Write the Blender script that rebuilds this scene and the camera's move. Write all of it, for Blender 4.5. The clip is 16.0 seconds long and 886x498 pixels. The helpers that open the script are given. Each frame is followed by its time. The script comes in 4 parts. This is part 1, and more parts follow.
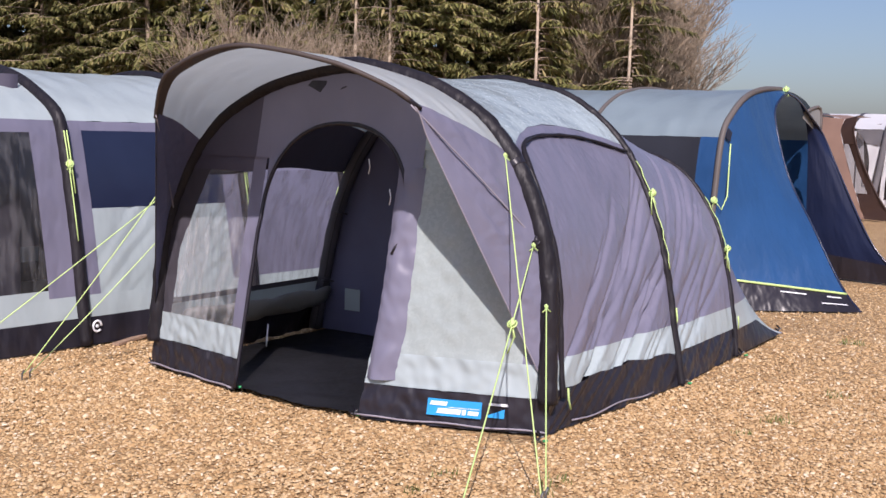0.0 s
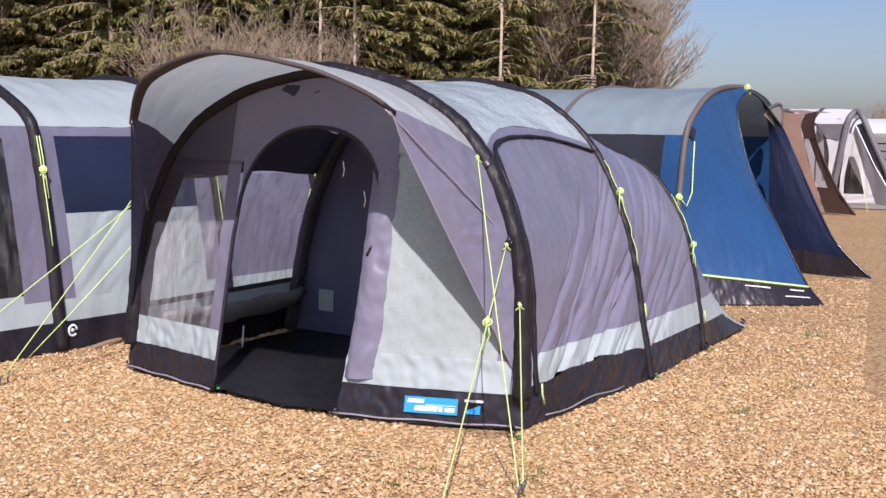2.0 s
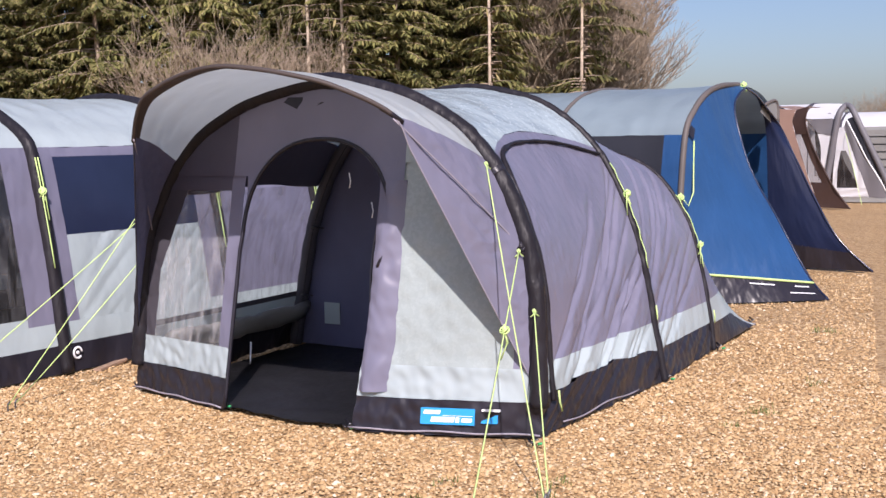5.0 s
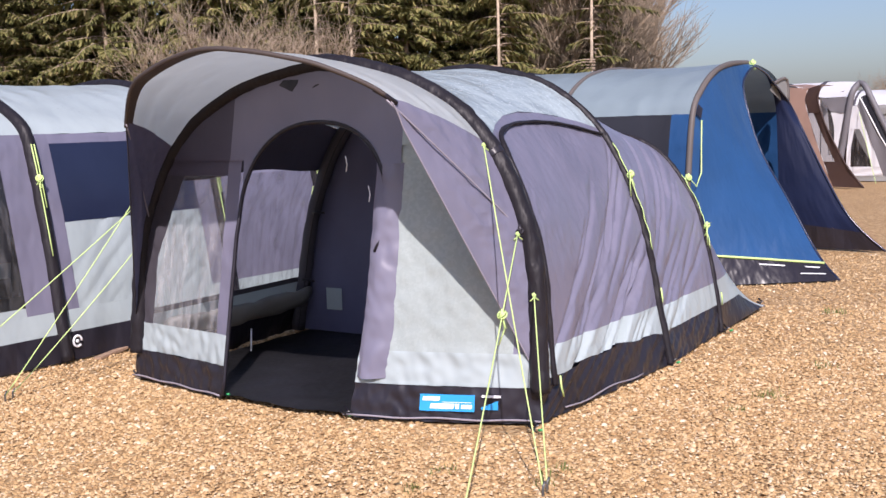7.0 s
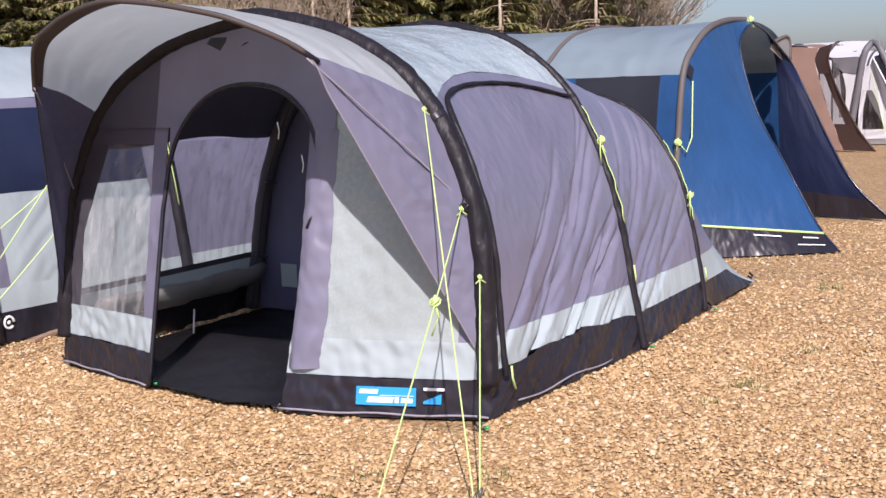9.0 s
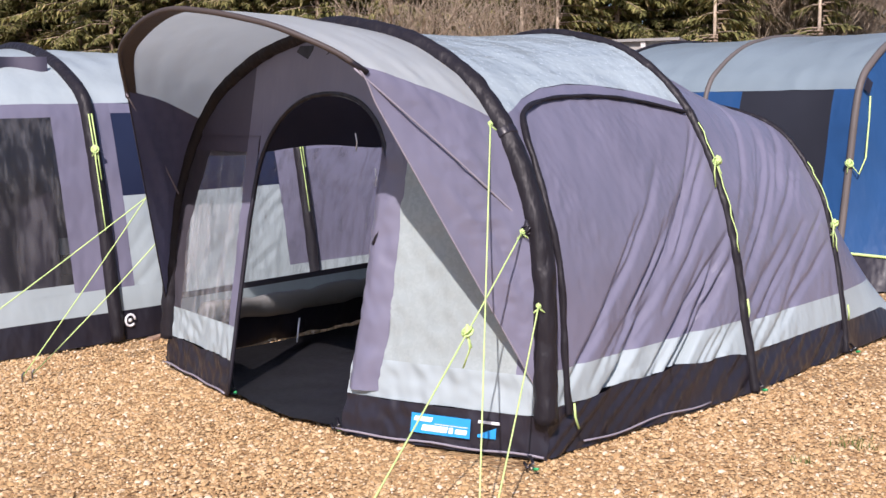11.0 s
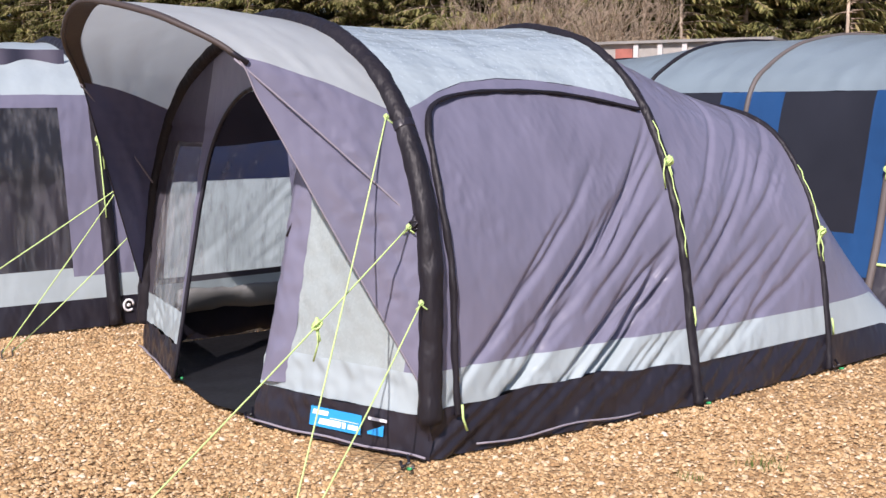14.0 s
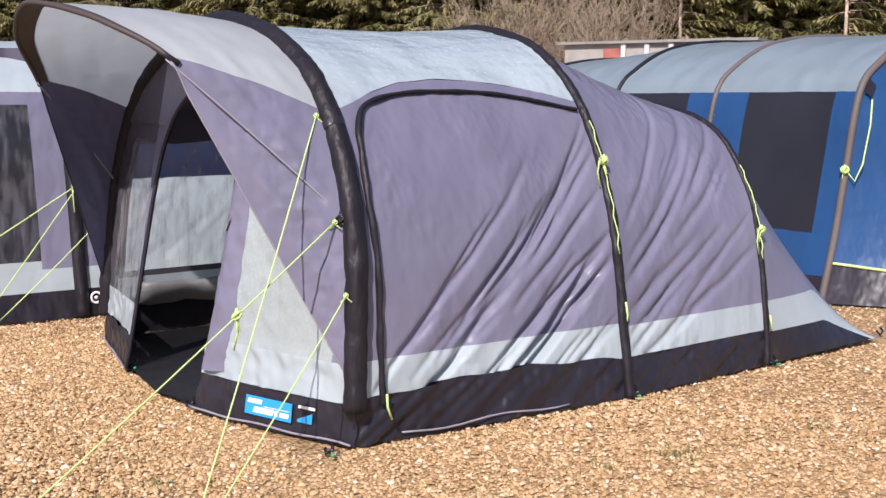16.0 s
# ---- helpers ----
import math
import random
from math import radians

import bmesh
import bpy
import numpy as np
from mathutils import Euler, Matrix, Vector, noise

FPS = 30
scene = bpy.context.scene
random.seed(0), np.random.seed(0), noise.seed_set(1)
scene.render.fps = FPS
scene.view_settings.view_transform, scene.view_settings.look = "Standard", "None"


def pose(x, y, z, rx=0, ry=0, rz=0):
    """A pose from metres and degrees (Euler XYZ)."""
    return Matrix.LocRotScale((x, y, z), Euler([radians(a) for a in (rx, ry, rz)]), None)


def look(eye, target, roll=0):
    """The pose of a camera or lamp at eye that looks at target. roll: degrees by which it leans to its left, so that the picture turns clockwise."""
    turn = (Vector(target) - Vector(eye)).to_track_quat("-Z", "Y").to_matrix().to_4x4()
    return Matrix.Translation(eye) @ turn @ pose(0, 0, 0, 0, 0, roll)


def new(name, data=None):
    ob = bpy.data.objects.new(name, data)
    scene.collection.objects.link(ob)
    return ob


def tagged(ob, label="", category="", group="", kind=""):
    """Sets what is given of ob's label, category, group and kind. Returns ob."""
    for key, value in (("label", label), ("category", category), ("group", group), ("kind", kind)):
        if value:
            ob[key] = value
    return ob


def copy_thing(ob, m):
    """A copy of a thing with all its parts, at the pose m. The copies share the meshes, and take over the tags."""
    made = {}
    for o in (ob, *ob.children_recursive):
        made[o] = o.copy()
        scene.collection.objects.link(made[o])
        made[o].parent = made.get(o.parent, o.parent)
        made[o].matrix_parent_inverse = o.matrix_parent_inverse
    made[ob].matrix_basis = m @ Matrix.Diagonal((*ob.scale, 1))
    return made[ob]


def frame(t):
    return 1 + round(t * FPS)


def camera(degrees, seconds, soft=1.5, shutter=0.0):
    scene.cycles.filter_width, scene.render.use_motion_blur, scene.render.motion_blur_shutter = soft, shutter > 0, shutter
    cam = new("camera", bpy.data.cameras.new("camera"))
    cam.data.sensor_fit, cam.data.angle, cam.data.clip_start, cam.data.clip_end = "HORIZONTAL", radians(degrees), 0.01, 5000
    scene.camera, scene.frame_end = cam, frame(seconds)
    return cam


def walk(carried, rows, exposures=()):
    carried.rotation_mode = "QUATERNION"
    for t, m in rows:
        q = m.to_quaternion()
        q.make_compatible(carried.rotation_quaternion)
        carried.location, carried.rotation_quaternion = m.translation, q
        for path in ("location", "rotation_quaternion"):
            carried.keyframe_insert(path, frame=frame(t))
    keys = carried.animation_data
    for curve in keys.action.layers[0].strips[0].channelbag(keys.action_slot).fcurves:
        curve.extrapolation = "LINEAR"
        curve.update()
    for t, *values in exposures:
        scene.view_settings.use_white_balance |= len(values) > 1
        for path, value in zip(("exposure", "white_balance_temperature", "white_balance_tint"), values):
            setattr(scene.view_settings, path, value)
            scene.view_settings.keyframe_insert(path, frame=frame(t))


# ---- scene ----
cam = camera(44.3, 16.0)
EXPOSURES = [(0.0, 0.05, 6430, 23.8), (1.5, 0.1, 6430, 23.8), (3.5, 0.22, 6430, 23.8), (7.0, 0.25, 6430, 23.8), (9.5, 0.2, 6430, 23.8), (12.5, 0.23, 6430, 22), (16.0, 0.2, 6430, 22)]
PATH = [
    (0, (0.335, 0.341, 1.597), (0.226, 2.327, 1.386), 1.5),
    (0.5, (0.331, 0.339, 1.599), (0.234, 2.325, 1.388), 1.6),
    (1, (0.326, 0.253, 1.612), (0.251, 2.24, 1.398), 1.5),
    (1.5, (0.326, 0.199, 1.627), (0.265, 2.186, 1.409), 1.2),
    (2, (0.291, 0.214, 1.625), (0.245, 2.202, 1.411), 0.9),
    (2.5, (0.276, 0.234, 1.62), (0.233, 2.223, 1.41), 0.5),
    (3, (0.249, 0.262, 1.616), (0.21, 2.251, 1.411), 0.2),
    (3.5, (0.239, 0.262, 1.616), (0.198, 2.252, 1.416), -0.2),
    (4, (0.223, 0.27, 1.619), (0.183, 2.26, 1.422), -0.6),
    (6.5, (0.138, 0.286, 1.628), (0.114, 2.274, 1.409), -1.3),
    (7, (0.265, 0.39, 1.611), (0.209, 2.376, 1.382), -1.7),
    (7.5, (0.366, 0.511, 1.596), (0.305, 2.496, 1.354), -1.9),
    (8, (0.44, 0.663, 1.578), (0.379, 2.646, 1.321), -2.1),
    (8.5, (0.496, 0.847, 1.563), (0.437, 2.827, 1.29), -2.0),
    (9, (0.628, 1.015, 1.587), (0.542, 2.991, 1.294), -2.0),
    (9.5, (0.808, 1.162, 1.576), (0.634, 3.134, 1.287), -2.0),
    (10, (0.962, 1.314, 1.587), (0.661, 3.271, 1.307), -1.7),
    (10.2, (1.01, 1.362, 1.589), (0.664, 3.312, 1.312), -1.6),
    (12.3, (1.957, 1.547, 1.602), (1.319, 3.424, 1.34), 0.1),
    (12.5, (2.004, 1.597, 1.579), (1.357, 3.472, 1.322), 0.2),
    (13, (2.237, 1.672, 1.561), (1.526, 3.525, 1.309), -0.3),
    (13.5, (2.385, 1.791, 1.558), (1.619, 3.619, 1.297), -0.3),
    (14, (2.461, 1.884, 1.545), (1.684, 3.708, 1.28), -0.3),
    (14.5, (2.628, 1.912, 1.571), (1.861, 3.737, 1.291), -0.1),
    (15, (2.805, 1.926, 1.567), (2.012, 3.74, 1.287), -0.3),
    (15.5, (2.853, 1.903, 1.551), (2.057, 3.718, 1.28), -0.1),
    (16, (2.895, 1.887, 1.555), (2.094, 3.699, 1.286), -0.0),
]
walk(cam, [(t, look(eye, target, roll)) for t, eye, target, roll in PATH], EXPOSURES)

# ---- light ----
SUN_AZ, SUN_EL = 174.0, 42.0          # degrees from +y clockwise, towards which the sun stands
world = bpy.data.worlds.new("sky")
scene.world = world
world.use_nodes = True
wn = world.node_tree
wbg = wn.nodes["Background"]
wsky = wn.nodes.new("ShaderNodeTexSky")
wsky.sky_type = "NISHITA"
wsky.sun_disc = False
wsky.sun_elevation = radians(SUN_EL)
wsky.sun_rotation = radians(SUN_AZ)
wsky.air_density, wsky.dust_density, wsky.ozone_density = 1.0, 1.6, 4.6
wn.links.new(wsky.outputs[0], wbg.inputs[0])
wbg.inputs[1].default_value = 0.10
sl = bpy.data.lights.new("sun", "SUN")
sl.energy, sl.angle, sl.color = 4.85, radians(0.6), (1.0, 0.95, 0.88)
sun = new("sun", sl)
sd = Vector((math.sin(radians(SUN_AZ)) * math.cos(radians(SUN_EL)), math.cos(radians(SUN_AZ)) * math.cos(radians(SUN_EL)), math.sin(radians(SUN_EL))))
sun.matrix_world = Matrix.Translation((0, 0, 30)) @ sd.to_track_quat("Z", "Y").to_matrix().to_4x4()


# ---- materials ----
def material(name):
    m = bpy.data.materials.new(name)
    m.use_nodes = True
    return m, m.node_tree, m.node_tree.nodes["Principled BSDF"]


def ramp(nt, fac, stops):
    r = nt.nodes.new("ShaderNodeValToRGB")
    while len(r.color_ramp.elements) < len(stops):
        r.color_ramp.elements.new(0.5)
    for e, (p, c) in zip(r.color_ramp.elements, stops):
        e.position, e.color = p, (*c, 1)
    nt.links.new(fac, r.inputs[0])
    return r.outputs[0]


def tex(nt, kind, scale, detail=4, rough=0.6, stretch=None, rot=None, space="Object"):
    co = nt.nodes.new("ShaderNodeTexCoord")
    src = co.outputs[space]
    if stretch or rot:
        mp = nt.nodes.new("ShaderNodeMapping")
        if stretch:
            mp.inputs["Scale"].default_value = stretch
        if rot:
            mp.inputs["Rotation"].default_value = [radians(a) for a in rot]
        nt.links.new(src, mp.inputs[0])
        src = mp.outputs[0]
    t = nt.nodes.new("ShaderNodeTex" + kind)
    t.inputs["Scale"].default_value = scale
    if kind == "Noise":
        t.inputs["Detail"].default_value = detail
        t.inputs["Roughness"].default_value = rough
    nt.links.new(src, t.inputs["Vector"])
    return t


def bump(nt, height, strength, distance, normal=None):
    b = nt.nodes.new("ShaderNodeBump")
    b.inputs["Strength"].default_value = strength
    b.inputs["Distance"].default_value = distance
    nt.links.new(height, b.inputs["Height"])
    if normal:
        nt.links.new(normal, b.inputs["Normal"])
    return b.outputs[0]


def fabric(name, col, rough=0.45, through_light=0.15, wrinkle=0.4, dirt=0.15, spec=0.4, size=1.0, lines=(1.0, 1.0, 0.5), turn=(35, 10, 0)):
    """Coated polyester: faint mottling, creases at two sizes, some light passing through."""
    m, nt, p = material(name)
    n1 = tex(nt, "Noise", 1.3, 3)
    n2 = tex(nt, "Noise", 38, 3)
    dark = tuple(c * (1 - dirt) for c in col)
    lite = tuple(min(1, c * (1 + dirt * 0.6)) for c in col)
    c = ramp(nt, n1.outputs["Fac"], [(0.3, dark), (0.7, lite)])
    nt.links.new(c, p.inputs["Base Color"])
    rr = nt.nodes.new("ShaderNodeMapRange")
    rr.inputs["To Min"].default_value, rr.inputs["To Max"].default_value = rough - 0.08, rough + 0.1
    nt.links.new(n2.outputs["Fac"], rr.inputs["Value"])
    nt.links.new(rr.outputs[0], p.inputs["Roughness"])
    p.inputs["Specular IOR Level"].default_value = spec
    a = tex(nt, "Noise", 3.2 / size, 3, 0.5, stretch=(1.0, 1.0, 0.45), rot=(30, 0, 0))
    b = tex(nt, "Noise", 4.5 / size, 3, 0.5, stretch=lines, rot=turn)
    b.noise_type = "RIDGED_MULTIFRACTAL"
    f = tex(nt, "Noise", 17.0 / size, 2, 0.5, stretch=(1.0, 1.0, 0.6), rot=(-25, 20, 0))
    f.noise_type = "RIDGED_MULTIFRACTAL"
    patchy = tex(nt, "Noise", 2.4 / size, 2)
    pm = nt.nodes.new("ShaderNodeMapRange")
    pm.inputs["From Min"].default_value, pm.inputs["From Max"].default_value = 0.45, 0.7
    nt.links.new(patchy.outputs["Fac"], pm.inputs["Value"])
    ml = nt.nodes.new("ShaderNodeMath")
    ml.operation = "MULTIPLY"
    nt.links.new(f.outputs["Fac"], ml.inputs[0])
    nt.links.new(pm.outputs[0], ml.inputs[1])
    h = bump(nt, ml.outputs[0], wrinkle * 0.55, 0.006)
    h = bump(nt, b.outputs["Fac"], wrinkle * 0.45, 0.012, h)
    h = bump(nt, a.outputs["Fac"], wrinkle * 0.8, 0.04, h)
    nt.links.new(h, p.inputs["Normal"])
    if through_light:
        tr = nt.nodes.new("ShaderNodeBsdfTranslucent")
        nt.links.new(c, tr.inputs[0])
        mx = nt.nodes.new("ShaderNodeMixShader")
        mx.inputs[0].default_value = through_light
        nt.links.new(p.outputs[0], mx.inputs[1])
        nt.links.new(tr.outputs[0], mx.inputs[2])
        nt.links.new(mx.outputs[0], nt.nodes["Material Output"].inputs[0])
    return m


def clear_pvc(name, tint, haze=0.12):
    """Clear soft plastic: passes light, glossy, creased."""
    m, nt, p = material(name)
    tr = nt.nodes.new("ShaderNodeBsdfTransparent")
    tr.inputs[0].default_value = (*tint, 1)
    gl = nt.nodes.new("ShaderNodeBsdfGlossy")
    gl.inputs["Roughness"].default_value = 0.12
    n = tex(nt, "Noise", 7, 3, 0.6, stretch=(1, 1, 0.25))
    h = bump(nt, n.outputs["Fac"], 0.6, 0.03)
    nt.links.new(h, gl.inputs["Normal"])
    df = nt.nodes.new("ShaderNodeBsdfDiffuse")
    df.inputs[0].default_value = (0.6, 0.6, 0.62, 1)
    # haze of the plastic; its pale streaks also stand in for bright reflections
    streak = tex(nt, "Noise", 14, 4, 0.7, stretch=(1, 1, 0.15))
    sr = nt.nodes.new("ShaderNodeMapRange")
    sr.inputs["From Min"].default_value, sr.inputs["From Max"].default_value = 0.45, 0.75
    sr.inputs["To Min"].default_value, sr.inputs["To Max"].default_value = haze * 0.3, haze * 2
    nt.links.new(streak.outputs["Fac"], sr.inputs["Value"])
    m1 = nt.nodes.new("ShaderNodeMixShader")
    nt.links.new(sr.outputs[0], m1.inputs[0])
    nt.links.new(tr.outputs[0], m1.inputs[1])
    nt.links.new(df.outputs[0], m1.inputs[2])
    lw = nt.nodes.new("ShaderNodeLayerWeight")
    lw.inputs[0].default_value = 0.5
    pw = nt.nodes.new("ShaderNodeMath")
    pw.operation = "POWER"
    pw.inputs[1].default_value = 4.0
    nt.links.new(lw.outputs["Facing"], pw.inputs[0])
    fr = nt.nodes.new("ShaderNodeMapRange")
    fr.inputs["To Min"].default_value, fr.inputs["To Max"].default_value = 0.05, 0.9
    nt.links.new(pw.outputs[0], fr.inputs["Value"])
    m2 = nt.nodes.new("ShaderNodeMixShader")
    nt.links.new(fr.outputs[0], m2.inputs[0])
    nt.links.new(m1.outputs[0], m2.inputs[1])
    nt.links.new(gl.outputs[0], m2.inputs[2])
    nt.links.new(m2.outputs[0], nt.nodes["Material Output"].inputs[0])
    return m


def plain(name, col, rough=0.5, metal=0.0, var=0.2, scale=20, bumpy=0.2):
    m, nt, p = material(name)
    n = tex(nt, "Noise", scale, 4)
    c = ramp(nt, n.outputs["Fac"], [(0.3, tuple(v * (1 - var) for v in col)), (0.7, tuple(min(1, v * (1 + var)) for v in col))])
    nt.links.new(c, p.inputs["Base Color"])
    p.inputs["Roughness"].default_value, p.inputs["Metallic"].default_value = rough, metal
    nt.links.new(bump(nt, n.outputs["Fac"], bumpy, 0.01), p.inputs["Normal"])
    return m


GREY = fabric("grey_purple_polyester", (0.186, 0.183, 0.252), 0.31, 0.04, 0.85, 0.15, 0.5)
LIGHT = fabric("pale_grey_polyester", (0.47, 0.555, 0.575), 0.30, 0.22, 0.75, 0.08)
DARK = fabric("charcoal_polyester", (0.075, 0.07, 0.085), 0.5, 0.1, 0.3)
BLACK = fabric("black_mud_skirt", (0.022, 0.020, 0.028), 0.34, 0.0, 2.2, 0.3, 0.4)
SLEEVE = fabric("black_beam_sleeve", (0.016, 0.014, 0.018), 0.5, 0.0, 0.9, 0.2, 0.3, size=0.35)
RIM = fabric("brown_black_binding", (0.07, 0.055, 0.05), 0.6, 0.0, 0.3)
NAVY = fabric("navy_tinted_window", (0.018, 0.024, 0.055), 0.2, 0.0, 0.25, 0.2, 0.6)
BLUE = fabric("royal_blue_polyester", (0.02, 0.08, 0.215), 0.34, 0.12, 0.9, 0.15, 0.5, 0.8, (0.4, 0.4, 1.6), (0, 25, 0))
STEEL = fabric("steel_blue_roof", (0.235, 0.30, 0.335), 0.33, 0.15, 0.4, 0.1)
# darkened copy of the blue cloth, for the far porch wing's shade
SHADEBLUE = fabric("shaded_blue_polyester", (0.004, 0.011, 0.045), 0.6, 0.03, 0.4)
TAUPE = fabric("taupe_sleeve", (0.125, 0.108, 0.10), 0.55, 0.0, 0.3)
BROWN = fabric("brown_polyester", (0.33, 0.215, 0.17), 0.5, 0.2, 0.4)
DKBROWN = fabric("dark_brown_polyester", (0.06, 0.035, 0.03), 0.5, 0.1, 0.4)
WHITE = fabric("white_polyester", (0.70, 0.71, 0.74), 0.45, 0.15, 0.3, 0.06)
# dark purple cloth; on the far upper panel the darkness is painted shade
DIMPURPLE = fabric("dim_purple_polyester", (0.085, 0.078, 0.11), 0.55, 0.08, 0.3)
NAVYPURPLE = fabric("navy_purple_polyester", (0.125, 0.128, 0.215), 0.5, 0.04, 0.6)
HEADER = fabric("slate_grey_polyester", (0.17, 0.165, 0.18), 0.5, 0.1, 0.3)
PANEL = fabric("pale_window_panel", (0.40, 0.465, 0.46), 0.26, 0.15, 0.95, 0.1, 0.6)
BLINDGREY = fabric("grey_blind", (0.26, 0.26, 0.25), 0.45, 0.1, 0.4)
# black blind cloth; in the bedroom doorway it stands for the dark inside
BLIND = fabric("black_blind", (0.02, 0.021, 0.028), 0.45, 0.0, 0.3, 0.25)
ROOF = fabric("pale_blue_roof_polyester", (0.45, 0.545, 0.58), 0.24, 0.2, 1.5, 0.08, 0.6, 1.0, (3.2, 0.5, 2.0), (0, 0, 6))
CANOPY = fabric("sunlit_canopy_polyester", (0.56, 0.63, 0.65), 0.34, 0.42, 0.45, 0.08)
PVC = clear_pvc("clear_window_plastic", (0.96, 0.965, 0.97), 0.26)
SMOKE = clear_pvc("smoked_window_plastic", (0.5, 0.49, 0.5), 0.10)
SHEET = fabric("black_groundsheet", (0.014, 0.014, 0.016), 0.4, 0.0, 0.5, 0.3)
CORD = plain("lime_guy_cord", (0.56, 0.75, 0.28), 0.5, 0, 0.15, 200)
SIGNBLUE = plain("cyan_badge", (0.02, 0.33, 0.75), 0.35, 0, 0.05, 10, 0.02)
SIGNWHITE = plain("white_print", (0.85, 0.87, 0.9), 0.4, 0, 0.03, 10, 0.02)
PEG = plain("peg_steel", (0.2, 0.2, 0.2), 0.4, 0.8)
PEGGREEN = plain("green_peg_head", (0.03, 0.35, 0.12), 0.4)
PIPING = plain("grey_piping", (0.27, 0.25, 0.29), 0.5, 0, 0.1, 40)


# ---- building helpers ----
def part(name, bm, mat, parent=None, label="", smooth=True):
    me = bpy.data.meshes.new(name)
    if isinstance(bm, tuple):
        me.from_pydata(bm[0], [], bm[1])
    else:
        bm.to_mesh(me)
        bm.free()
    me.materials.append(mat)
    if smooth:
        me.polygons.foreach_set("use_smooth", [True] * len(me.polygons))
    ob = new(name, me)
    ob.parent = parent
    if label:
        tagged(ob, label)
    return ob


def thing(name, m, label, category, group="", kind=""):
    ob = new(name)
    ob.matrix_world = m
    ob.empty_display_size = 0.1
    return tagged(ob, label, category, group, kind)


def lerp(a, b, w):
    return tuple(x + (y - x) * w for x, y in zip(a, b))


def resample(pts, n):
    """n + 1 points evenly along a polyline, rounded by a spline."""
    pts = [Vector(p) for p in pts]
    d = [0.0]
    for a, b in zip(pts, pts[1:]):
        d.append(d[-1] + (b - a).length)
    out, k = [], 0
    for i in range(n + 1):
        s = d[-1] * i / n
        while k < len(pts) - 2 and d[k + 1] < s:
            k += 1
        w = (s - d[k]) / max(1e-9, d[k + 1] - d[k])
        p0, p1, p2, p3 = pts[max(k - 1, 0)], pts[k], pts[k + 1], pts[min(k + 2, len(pts) - 1)]
        out.append(0.5 * ((2 * p1) + (p2 - p0) * w + (2 * p0 - 5 * p1 + 4 * p2 - p3) * w * w + (3 * p1 - p0 - 3 * p2 + p3) * w ** 3))
    return out


def sheet(f, nu, nv):
    """A grid mesh from f(a, b), with a and b in 0..1."""
    vs = [tuple(f(i / nu, j / nv)) for i in range(nu + 1) for j in range(nv + 1)]
    fs = [(i * (nv + 1) + j, (i + 1) * (nv + 1) + j, (i + 1) * (nv + 1) + j + 1, i * (nv + 1) + j + 1) for i in range(nu) for j in range(nv)]
    return vs, fs


def tube(pts, radius, sides=10, flat=1.0):
    """A round bar along points; radius may be a function of 0..1; closed ends."""
    pts = [Vector(p) for p in pts]
    vs, fs = [], []
    side = None
    for i, p in enumerate(pts):
        d = (pts[min(i + 1, len(pts) - 1)] - pts[max(i - 1, 0)]).normalized()
        if side is None:
            side = d.orthogonal().normalized()
        side = (side - d * side.dot(d)).normalized()
        up = d.cross(side)
        r = radius(i / (len(pts) - 1)) if callable(radius) else radius
        for k in range(sides):
            a = 2 * math.pi * k / sides
            vs.append(tuple(p + side * math.cos(a) * r + up * math.sin(a) * r * flat))
    for i in range(len(pts) - 1):
        for k in range(sides):
            a, b = i * sides + k, i * sides + (k + 1) % sides
            fs.append((a, b, b + sides, a + sides))
    fs.append(tuple(range(sides))[::-1])
    fs.append(tuple((len(pts) - 1) * sides + k for k in range(sides)))
    return vs, fs


def join(*meshes):
    vs, fs = [], []
    for v, f in meshes:
        o = len(vs)
        vs += list(v)
        fs += [tuple(i + o for i in q) for q in f]
    return vs, fs


def box(x0, x1, y0, y1, z0, z1):
    vs = [(x, y, z) for x in (x0, x1) for y in (y0, y1) for z in (z0, z1)]
    return vs, [(0, 1, 3, 2), (4, 6, 7, 5), (0, 4, 5, 1), (2, 3, 7, 6), (0, 2, 6, 4), (1, 5, 7, 3)]


